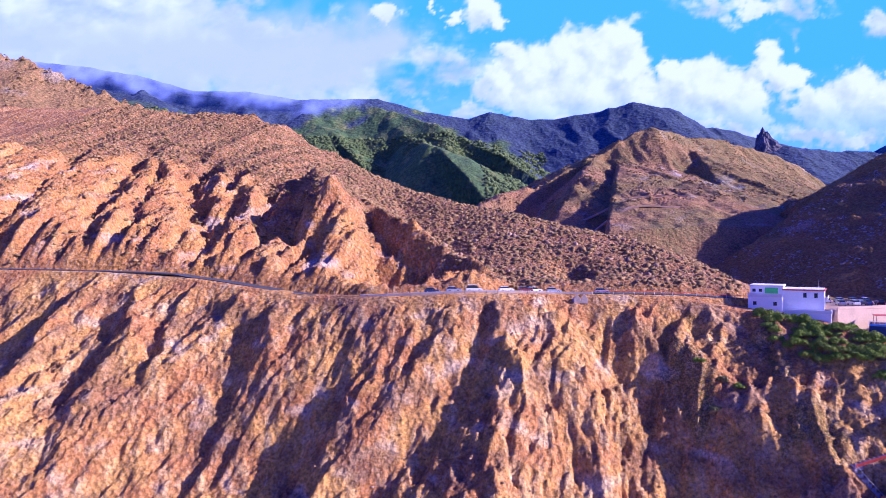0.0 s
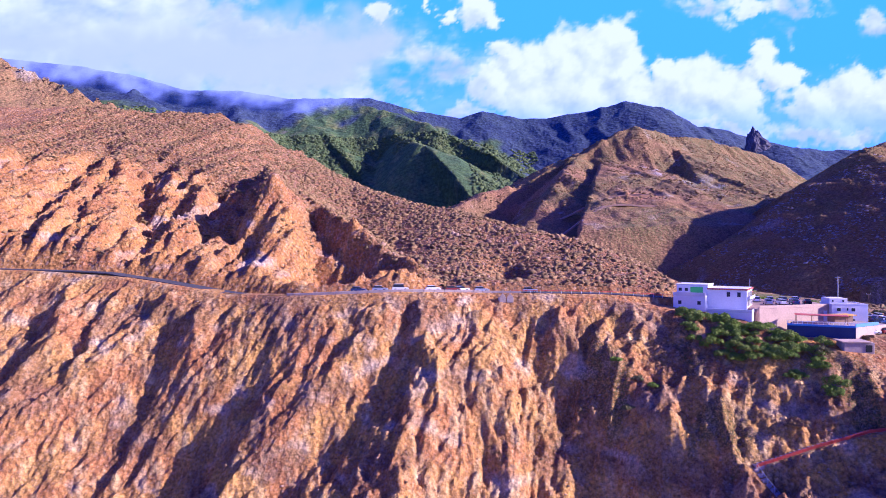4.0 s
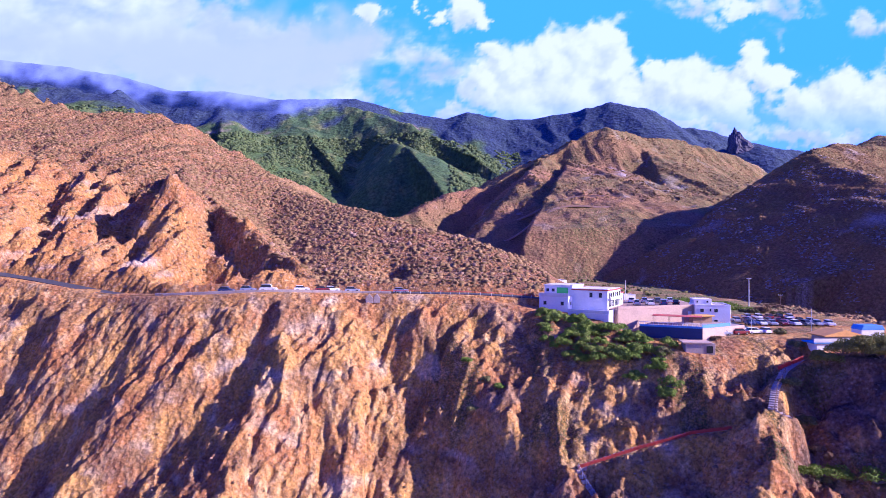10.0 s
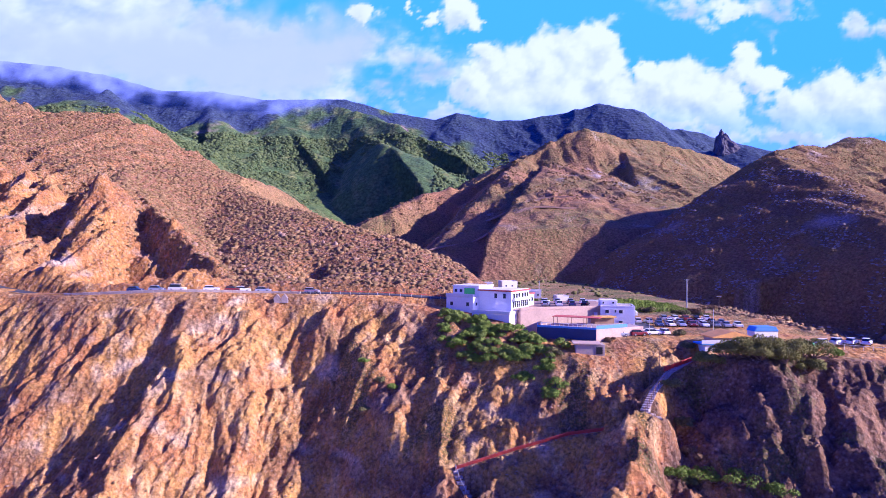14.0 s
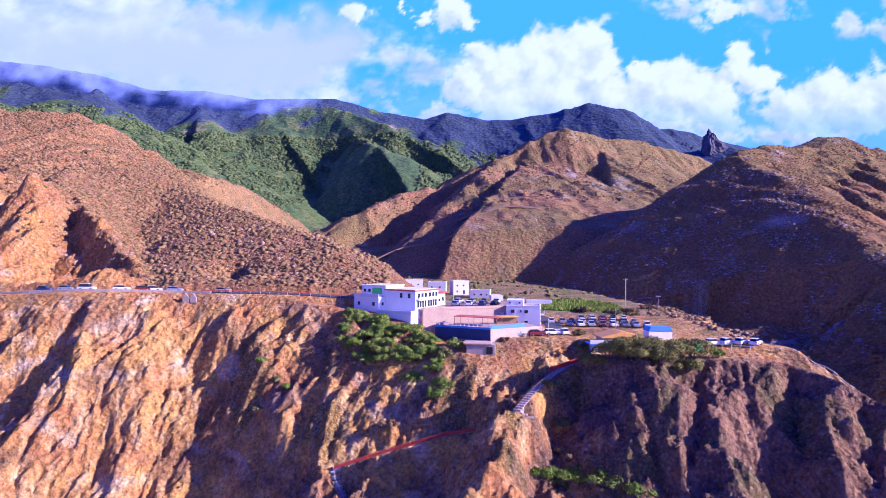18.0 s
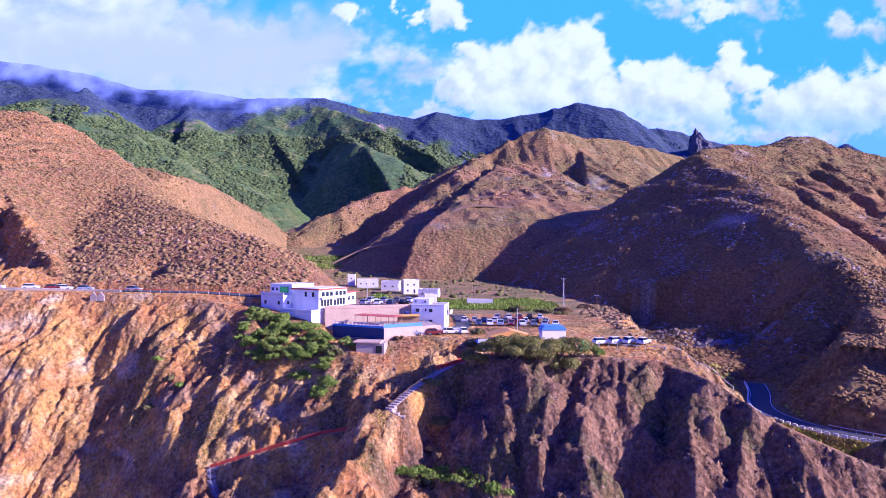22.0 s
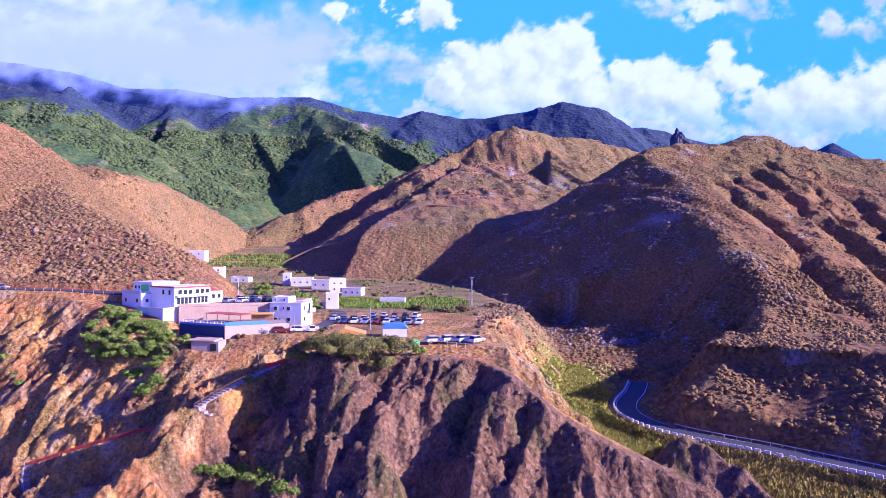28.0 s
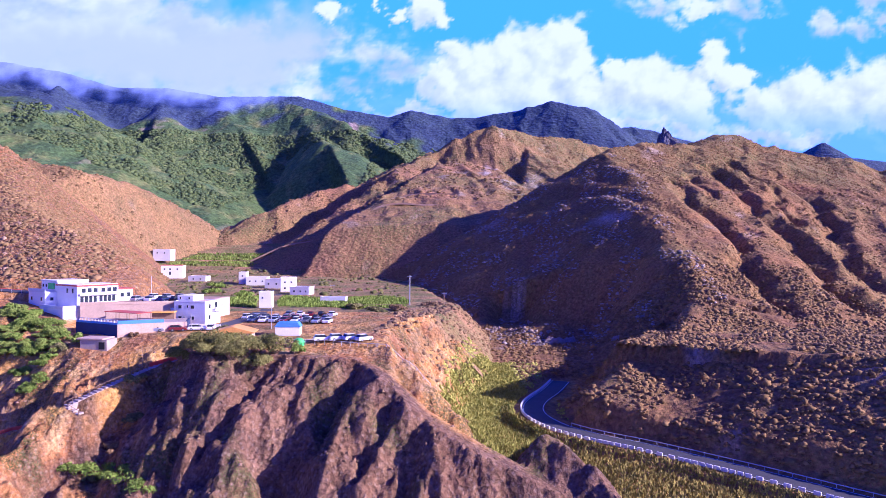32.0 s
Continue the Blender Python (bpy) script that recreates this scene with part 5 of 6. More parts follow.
stall.matrix_basis = pose(113.2, 157.4, 3.26, 0, 0, 10)
part("booth", boxes([(0, 5.0, 0.5, 2.6, 0, 1.5)], 0.03), M_WOOD, stall)
part("awning", boxes([(-0.2, 5.2, -0.5, 2.8, 1.504, 1.75)], 0.05), M_YELLOW, stall)

hut = tagged(new("stone_hut"), "small flat-roofed rubble and concrete hut on the slope", "hut")
hut.matrix_basis = pose(105.0, 141.0, -1.5, 0, 0, -6)
part("wall", boxes([(0.3, 6.4, 0.3, 4.0, -1.5, 2.2)], 0.06), M_CONCRETE, hut)
part("roof_slab", boxes([(-0.3, 5.6, 0, 4.3, 2.204, 2.5)], 0.05), M_BEIGE, hut)
# black slab on the wall in place of the shade inside an opening
part("doorway", boxes([(4.6, 5.9, 0.22, 0.3, 0.2, 1.7)], 0.0), M_TYRE, hut, "dark slab standing in for the shade of a doorway")
kiosk = tagged(new("cliff_kiosk"), "small pale blue and white kiosk hanging at the cliff edge", "kiosk")
kiosk.matrix_basis = pose(131.2, 138.4, -1.2, 0, 0, 4)
part("wall", boxes([(0.8, 4.6, 0.5, 4.0, -3, 2.2)], 0.04), M_WHITE, kiosk)
part("deck", boxes([(0, 9.0, 0.2, 4.5, 2.204, 2.5)], 0.03), M_BLUE, kiosk, "blue painted deck")
part("parapet", boxes([(0, 9.0, 0.2, 0.35, 2.504, 3.3)], 0.02), M_WHITE2, kiosk)
window(kiosk, 3.2, 1.0, 0.8, 0.9, 0.5)

shed = tagged(new("orange_shed"), "open shed with a pitched bright orange roof", "shed")
shed.matrix_basis = pose(133.8, 139.0, ground_at(138, 141) + 0.3, 0, 0, 6)
part("wall", boxes([(0.4, 8.2, 0.5, 5.0, -1.5, 1.5)], 0.04), M_BEIGE, shed)
bm = prism([(-0.3, 1.5), (8.9, 1.5), (8.9, 1.7), (4.4, 2.9), (-0.3, 1.7)], -0.2, 5.6, 0.02)
bmesh.ops.transform(bm, matrix=Matrix(((1, 0, 0, 0), (0, 0, 1, 0), (0, 1, 0, 0), (0, 0, 0, 1))), verts=bm.verts[:])
bmesh.ops.recalc_face_normals(bm, faces=bm.faces[:])
part("roof", bm, M_ORANGE, shed)
tent = tagged(new("blue_canopy"), "blue pitched canopy tent with white sides", "tent")
tent.matrix_basis = pose(145.5, 145.5, ground_at(148, 147), 0, 0, 5)
bm = prism([(-0.1, 1.9), (5.6, 1.9), (4.9, 2.9), (0.6, 2.9)], 0, 3.4, 0.03)
bmesh.ops.transform(bm, matrix=Matrix(((1, 0, 0, 0), (0, 0, 1, 0), (0, 1, 0, 0), (0, 0, 0, 1))), verts=bm.verts[:])
bmesh.ops.recalc_face_normals(bm, faces=bm.faces[:])
part("roof", bm, M_BLUE, tent)
part("side_sheet", boxes([(0.1, 5.4, 0.1, 3.3, 0.0, 1.88)], 0.02), M_WHITE, tent)
bin_ = tagged(new("green_container"), "bright green domed recycling container", "container")
bm = bmesh.new()
bmesh.ops.create_uvsphere(bm, u_segments=14, v_segments=8, radius=1.0)
bmesh.ops.scale(bm, vec=(1.15, 1.0, 0.9), verts=bm.verts[:])
part("dome", bm, M_GREENC, bin_, "", pose(0, 0, 1.0), True)
part("base", boxes([(-0.95, 0.95, -0.8, 0.8, 0, 1.0)], 0.1), M_GREENC, bin_)
bin_.matrix_basis = pose(152.8, 136.8, ground_at(152.8, 136.8))

# white houses up the valley
VALLEY_HOUSES = [
    ("white slab-like house standing beside the lane", (117.0, 233.0), 6, 4.3, 5, 5.4, ((1.2, 3.6, 0.7, 0.8),)),
    ("long white flat-roofed house in the valley", (112.0, 299.0), -8, 9.0, 7, 3.4, ((2, 1.7, 0.9, 0.9), (5, 1.7, 0.9, 0.9), (7.5, 1.7, 0.8, 0.9))),
    ("white two-storey house in the valley", (104.5, 312.0), 12, 7.5, 7, 6.4, ((2, 4.4, 0.9, 0.9), (5, 4.4, 0.9, 0.9), (2, 1.6, 0.9, 1.0), (5.2, 1.2, 1.0, 2.0))),
    ("white house with a flat roof among garden plots", (92.0, 330.0), -5, 9.0, 7, 4.4, ((2, 2.2, 0.9, 0.9), (6, 2.2, 0.9, 0.9))),
    ("white terrace house with a stepped roof", (78.0, 345.0), 5, 11.0, 7, 4.0, ((2, 2.0, 0.9, 0.9), (5, 2.0, 0.9, 0.9), (8.5, 2.0, 0.9, 0.9))),
    ("small white house beside garden plots", (72.0, 352.0), 5, 4.0, 6, 6.2, ((2, 4.4, 0.9, 0.9),)),
    ("white house with a pinkish roof edge on the slope", (19.0, 378.0), 10, 12.0, 8, 5.6, ((2, 3.6, 1.0, 1.0), (5, 3.6, 1.0, 1.0), (9, 3.6, 1.0, 1.0), (5, 1.2, 1.1, 2.0))),
    ("low white farm building in the fields", (41.0, 362.0), -4, 10.0, 6, 2.8, ((3, 1.5, 0.9, 0.8), (7, 1.5, 0.9, 0.8))),
    ("small distant white house on the hillside", (-18.0, 450.0), 0, 12.0, 8, 5.0, ((3, 3, 1.0, 1.0), (8, 3, 1.0, 1.0))),
    ("white shed with a low wall in the fields", (133.0, 262.0), -3, 10.0, 4, 1.6, ()),
]
for lab, o, r, w, d, h, wins in VALLEY_HOUSES:
    hs = block_house("house", lab, o, r, w, d, h, wins=wins, under=2.5, trim=M_RED if "pinkish" in lab else None)
    hs["group"] = "white houses in the valley"


# ---------------------------------------------------------------- cars
def loft(profile, w0, w1, bm):
    """Side profile (x, z) extruded across, narrower by w1 at the top."""
    rings = []
    for s in (-1, 1):
        rings.append([bm.verts.new((x, s * (w0 if z < 0.85 else w1), z)) for x, z in profile])
    bm.faces.new(rings[0]), bm.faces.new(rings[1][::-1])
    for i in range(len(profile)):
        j = (i + 1) % len(profile)
        bm.faces.new((rings[0][i], rings[0][j], rings[1][j], rings[1][i]))
    bmesh.ops.recalc_face_normals(bm, faces=bm.faces[:])


def make_car(colour, kind):
    van = kind == "van"
    L, top = (1.98, 1.46) if not van else (2.15, 1.8)
    car = new("car")
    tagged(car, f"{colour} {'van' if van else 'hatchback car'} parked on the ground", "car", "parked cars")
    bm = bmesh.new()
    loft([(-L, 0.28), (L, 0.28), (L, 0.62), (L - 0.1, 0.8), (L - 1.05, 0.92), (-L + 0.1, 0.95), (-L, 0.7)], 0.86, 0.82, bm)
    bmesh.ops.bevel(bm, geom=bm.edges[:], offset=0.06, segments=2, affect="EDGES")
    body = part("body", bm, CAR_PAINT[colour], car, "", None, False)
    bm = bmesh.new()
    loft([(L - 1.1, 0.9), (L - 1.75 + (0.3 if van else 0), top - 0.05), (-L + 0.55, top - 0.05), (-L + 0.12, 0.92)], 0.78, 0.62, bm)
    bmesh.ops.bevel(bm, geom=bm.edges[:], offset=0.04, segments=1, affect="EDGES")
    part("cabin_glass", bm, M_GLASS, car, "dark glazed cabin")
    part("roof", boxes([(-L + 0.5, L - 1.7 + (0.3 if van else 0), -0.64, 0.64, top - 0.07, top)], 0.03), CAR_PAINT[colour], car)
    for s in (-1, 1):
        part("headlight", boxes([(L - 0.16, L + 0.01, s * 0.62 - 0.15, s * 0.62 + 0.15, 0.6, 0.74)], 0.02), M_LAMP, car)
        part("tail_light", boxes([(-L - 0.01, -L + 0.12, s * 0.66 - 0.1, s * 0.66 + 0.1, 0.66, 0.86)], 0.02), M_TAIL, car)
        for x in (-L + 0.85, L - 0.85):
            tyre = part("wheel", rods([((x, s * 0.68, 0.32), (x, s * 0.88, 0.32))], 0.32, 14), M_TYRE, car)
            part("rim", rods([((x, s * 0.865, 0.32), (x, s * 0.895, 0.32))], 0.2, 10), M_RIM, tyre)
    return car


CARS = {}


def put_car(colour, x, y, ang, z=None, kind="car"):
    z = ground_at(x, y) + 0.05 if z is None else z
    m = pose(x, y, z, 0, 0, ang)
    if (colour, kind) in CARS:
        return copy_thing(CARS[(colour, kind)], m)
    CARS[(colour, kind)] = c = make_car(colour, kind)
    c.matrix_basis = m
    return c


def on_line(line, x, off):
    i = min(range(len(line)), key=lambda k: abs(line[k].x - x))
    d = line[min(i + 1, len(line) - 1)] - line[max(i - 1, 0)]
    s = Vector((-d.y, d.x, 0)).normalized() * off
    return line[i].x + s.x, line[i].y + s.y, line[i].z + 0.1, math.degrees(math.atan2(d.y, d.x))


for x, c, k in ((-3, "dark blue", "car"), (1.5, "silver", "car"), (7.5, "white", "van"), (15.5, "white", "car"), (20.5, "dark red", "car"), (25, "white", "car"), (30, "silver", "car"), (41, "silver", "car")):
    px, py, pz, a = on_line(coast_line, x, -1.4)
    put_car(c, px, py, a, pz, k)
for x, y, a, c in ((117.2, 150.6, 12, "silver"), (121.8, 152.0, 14, "dark red"), (125.6, 153.4, 10, "white"), (128.4, 154.6, 100, "white")):
    put_car(c, x, y, a)
order = ["white", "silver", "dark blue", "white", "grey", "dark red", "white", "black", "silver"]
for i in range(9):
    put_car(order[i % 9], 129.5 + i * 2.7, 178.5 - 0.25 * i, 82 + 6 * math.sin(i * 2.1))
for i in range(8):
    put_car(order[(i * 4 + 2) % 9], 133 + i * 2.8, 171.5 - 0.25 * i, 265 + 5 * math.sin(i * 1.7))
for i in range(5):
    put_car(order[(i * 2 + 1) % 9], 139 + i * 3.0, 186.5, 85 + 7 * math.sin(i))
for i, (x, y) in enumerate(((157.2, 139.5), (160.3, 139.8), (163.2, 139.6), (165.8, 138.9))):
    put_car(order[(i * 3) % 9], x, y, 20 + 10 * i)
for i in range(8):
    put_car(order[(i * 5 + 1) % 9], 103.5 + (i % 4) * 3.4 + (i // 4), 171 + (i // 4) * 8, 75 + 9 * math.sin(i * 1.3), 6.37)


# ---------------------------------------------------------------- poles, steps and fences
def pole(x, y, h, r, label, arm=True, mat=None, z=None):
    z = ground_at(x, y) if z is None else z
    th = tagged(new("utility_pole"), label, "pole")
    th.matrix_basis = pose(x, y, z - 0.3)
    bm = bmesh.new()
    rod(bm, (0, 0, 0), (0, 0, h), r, r * 0.6, 8)
    part("mast", bm, mat or M_POLE, th)
    if arm:
        part("crossarm", boxes([(-0.9, 0.9, -0.07, 0.07, h - 0.5, h - 0.36)], 0.01), M_POLE, th)
        for s in (-0.8, 0, 0.8):
            part("insulator", rods([((s, 0, h - 0.36), (s, 0, h - 0.12))], 0.06), M_WHITE2, th)
    return th


pole(169, 250, 11.5, 0.24, "tall pale concrete utility pole on the plateau edge")
pole(182, 252, 5.0, 0.14, "short wooden utility pole", True, M_WOOD)
pole(136, 272, 6.5, 0.14, "wooden utility pole beside the fields", True, M_WOOD)
pole(103, 180, 6.5, 0.1, "slim lamp pole on the car terrace", False, None, 6.3)
pole(124.6, 152.6, 4.2, 0.07, "slim metal pole beside the parked cars", False)
pole(141.5, 158, 6.0, 0.09, "slim metal pole in the car park", False)
pole(119.0, 134.5, 4.5, 0.08, "thin wooden post beside the steps", False, M_WOOD)
pole(121.3, 135.5, 5.5, 0.08, "thin wooden post beside the steps", False, M_WOOD)
pole(325, 210, 9, 0.14, "slim pale pole on the sunlit hillside", False)

steps = tagged(new("cliff_path"), "narrow footpath of pale concrete steps winding down the cliff", "path")
for (a, b) in zip(PATH, PATH[1:]):
    a, b = Vector(a), Vector(b)
    n = max(2, int((b - a).length / 0.9))
    for k in range(n):
        p = a.lerp(b, (k + 0.5) / n)
        g = max(p.z, ground_at(p.x, p.y))
        part("step", boxes([(-0.5, 0.5, -0.75, 0.75, -1.2, 0.12)], 0.03), M_CONCRETE, steps, "", pose(p.x, p.y, g, 0, 0, math.degrees(math.atan2(b.y - a.y, b.x - a.x))))


def fence(name, label, pts, mat, h=1.0, net=None, gap=1.6, off=0.8):
    th = tagged(new(name), label, "fence")
    prev = None
    for a, b in zip(pts, pts[1:]):
        a, b = Vector(a), Vector(b)
        n = max(1, int((b - a).length / gap))
        for k in range(n + 1):
            p = a.lerp(b, k / n)
            p = p + Vector((0, -off, 0))
            p.z = max(p.z, ground_at(p.x, p.y))
            part("post", rods([(p - Vector((0, 0, 0.4)), p + Vector((0, 0, h)))], 0.05), mat, th)
            if prev is not None and (p - prev).length > 0.2:
                part("rail", rods([(prev + Vector((0, 0, h - 0.08)), p + Vector((0, 0, h - 0.08)))], 0.045), mat, th)
                if net:
                    bm = bmesh.new()
                    q = [prev + Vector((0, -0.02, 0.05)), p + Vector((0, -0.02, 0.05)), p + Vector((0, -0.02, h - 0.15)), prev + Vector((0, -0.02, h - 0.15))]
                    bm.faces.new([bm.verts.new(c) for c in q])
                    r = bmesh.ops.solidify(bm, geom=bm.faces[:], thickness=0.03)
                    part("net", bm, net, th)
            prev = p
    return th


fence("safety_fence", "sagging red safety net fence along the cliff path", PATH[5:9], M_NET, 0.75, M_NET)
fence("safety_fence", "red net fence at the head of the steps", [(129, 139.5, -2.4), (122.5, 137, -4.2)], M_NET, 1.0, M_NET)
fence("handrail", "weathered wooden handrail beside the steep steps", PATH[1:5], M_WOOD, 1.0)
fence("handrail", "pale metal handrail at the foot of the path", PATH[8:], M_POLE, 1.0)
fence("edge_fence", "low white posts and rail along the promontory edge", [(148, 137.2, 1), (158, 137, 1), (167, 135.5, 0.5), (173, 133, -2), (180, 128.5, -6.5)], M_WHITE2, 0.7, None, 1.8, 0)
fence("field_fence", "weathered wooden field fence on the plateau", [(150, 238, -1), (163, 240, -1), (176, 243, -1)], M_WOOD, 1.1, None, 2.4, 0)


# ---------------------------------------------------------------- plants and stones
def leaf_cloud(centres, radii, count, size, seed, flat=0.75):
    """Many small leaf blades in clumps: verts and faces."""
    rng = np.random.default_rng(seed)
    C, R = np.array(centres, float), np.array(radii, float)
    pick = rng.choice(len(C), count, p=(R ** 2) / (R ** 2).sum())
    dirs = rng.normal(size=(count, 3))
    dirs /= np.linalg.norm(dirs, axis=1)[:, None]
    dirs[:, 2] = np.abs(dirs[:, 2]) * 1.05 - 0.3
    P = C[pick] + dirs * (R[pick] * rng.uniform(0.72, 1.08, count))[:, None] * np.array([1, 1, flat])
    a = rng.normal(size=(count, 3))
    a /= np.linalg.norm(a, axis=1)[:, None]
    b = np.cross(a, dirs + 0.3 * rng.normal(size=(count, 3)))
    b /= np.linalg.norm(b, axis=1)[:, None]
    s = size * rng.uniform(0.6, 1.5, count)[:, None]
    V = np.stack([P - a * s, P + b * s * 0.55, P + a * s, P - b * s * 0.55], 1).reshape(-1, 3)
    F = [(4 * i, 4 * i + 1, 4 * i + 2, 4 * i + 3) for i in range(count)]
    return V, F


def bush(name, label, x, y, r, h, mat, seed, leaves=1500, size=0.16, z=None, cat="bush", group=""):
    z = ground_at(x, y) if z is None else z
    rng = random.Random(seed)
    th = tagged(new(name), label, cat, group)
    th.matrix_basis = pose(x, y, z - 0.2)
    bm = bmesh.new()
    cs, rs = [], []
    for k in range(9):
        a, q = rng.uniform(0, 6.28), r * math.sqrt(rng.uniform(0.02, 0.8))
        c = (q * math.cos(a), q * math.sin(a), h * rng.uniform(0.3, 0.72) * (1.15 - 0.5 * q / r))
        cs.append(c), rs.append(r * rng.uniform(0.36, 0.58))
        rod(bm, (0.1 * c[0], 0.1 * c[1], 0), c, 0.05 * r + 0.03, 0.02, 5)
    part("trunk", bm, M_WOOD, th)
    V, F = leaf_cloud(cs, rs, leaves, size, seed, h / (1.6 * r) if h < 1.6 * r else 1.0)
    link("crown", mesh_of("crown", V, F, mat), th)
    return th


def gully_y(x):
    """Where the cliff has fallen to 19 m below the origin."""
    ys = np.arange(135.0, 95.0, -0.5)
    hs = cliff_height(np.full((1, len(ys)), float(x)), ys[None])[0]
    return float(ys[int(np.argmax(hs < -19.0))])


k = 0
pick = random.Random(5)
for i in range(84):
    x = 77.0 + 23 * pick.random()
    y = float(coast_edge(x)[0]) + 1.0 - 13.0 * pick.random() ** 1.2
    r = pick.uniform(1.1, 2.3)
    bush("bush", "dense green bush spilling over the slope below the restaurant", x, y, r, r * 1.25, M_LEAF if pick.random() < 0.6 else M_LEAF_LIME, 40 + k, 1500, 0.15, None, "bush", "green bushes below the restaurant")
    k += 1
for x, y, r, h in ((130.5, 136.5, 2.2, 3.0), (133.5, 136, 2.8, 3.8), (136.5, 134.5, 3.4, 4.8), (139.5, 133.5, 3.4, 5.0), (143, 132.8, 3.4, 5.0), (146.5, 133.0, 3.3, 5.0), (149.5, 133.8, 3.0, 4.4), (138, 131, 2.4, 3.6), (142, 130.5, 2.4, 3.6), (147, 131, 2.2, 3.4)):
    bush("tamarisk_bush", "large grey-green tamarisk bush overhanging the cliff edge", x, y - 4.0, 1.15 * r, 1.1 * h, M_TAMARISK, 60 + k, 3600, 0.15, None, "bush", "bushes on the cliff edge")
    k += 1
for x, y, r, h, mt, lab in ((103, 144.5, 1.7, 2.8, M_LEAF_LIME, "bright lime green leafy plant below the blue wall"), (101, 142, 1.7, 2.0, M_LEAF_GREY, "olive green shrub below the blue wall"), (132, 153.5, 1.4, 1.6, M_LEAF_GREY, "rounded olive shrub beside the parked cars"),
                            (154, 130, 1.3, 3.0, M_LEAF, "green creeper hanging on the cliff"), (129.5, 143, 1.6, 2.2, M_LEAF_GREY, "olive shrub beside the kiosk"), (114, 147, 1.0, 1.6, M_LEAF_DRY, "dry yellow shrub beside the beige wall"), (122, 131, 1.8, 2.2, M_LEAF_GREY, "olive shrub beside the steps"),
                            (123.5, 127.5, 1.8, 2.2, M_LEAF_GREY, "olive shrub in the gully"), (123, 121, 1.9, 2.6, M_LEAF_DRY, "yellowish shrub in the gully"), (120.5, 117.5, 1.6, 2.0, M_LEAF_GREY, "olive shrub in the gully"), (90, 131, 1.8, 1.8, M_LEAF_DRY, "brownish shrub on the orange rock"),
                            (118, gully_y(118), 2.6, 2.6, M_LEAF, "bright green shrub low in the gully"), (123, gully_y(123), 2.8, 2.8, M_LEAF, "bright green shrub low in the gully"), (128, gully_y(128), 2.8, 2.8, M_LEAF, "bright green shrub low in the gully"), (133, gully_y(133), 2.6, 2.4, M_LEAF, "bright green shrub low in the gully"), (59, 151, 1.3, 1.3, M_LEAF, "small green shrub in a gully"), (63, 148, 1.4, 1.3, M_LEAF_GREY, "small olive shrub in a gully"), (66, 146, 1.2, 1.2, M_LEAF, "small green shrub in a gully"), (60, 145, 1.3, 1.3, M_LEAF_GREY, "small olive shrub in a gully"),
                            (150, 236, 3.0, 3.0, M_LEAF_GREY, "rounded olive bush on the plateau"), (158, 226, 2.6, 2.4, M_LEAF_GREY, "rounded olive bush on the plateau"), (166, 232, 2.6, 2.4, M_LEAF_DRY, "dry yellow bush on the plateau"), (176, 246, 2.2, 2.0, M_LEAF_DRY, "dry yellow bush on the plateau edge"), (162, 215, 2.2, 2.2, M_LEAF_GREY, "olive bush on the plateau slope"),
                            (76, 300, 4.0, 3.6, M_LEAF, "round green tree in the garden plots"), (96, 285, 4.0, 3.4, M_LEAF, "round green tree in the garden plots"), (67, 330, 4.0, 4.0, M_LEAF, "round green tree in the garden plots"), (108, 205, 2.2, 2.4, M_LEAF, "green bush beside the car terrace"), (101, 208, 2.2, 2.4, M_LEAF_GREY, "olive bush beside the car terrace")):
    bush("shrub", lab, x, y, r, h, mt, 90 + k, 1300, 0.18 if y < 200 else 0.35)
    k += 1


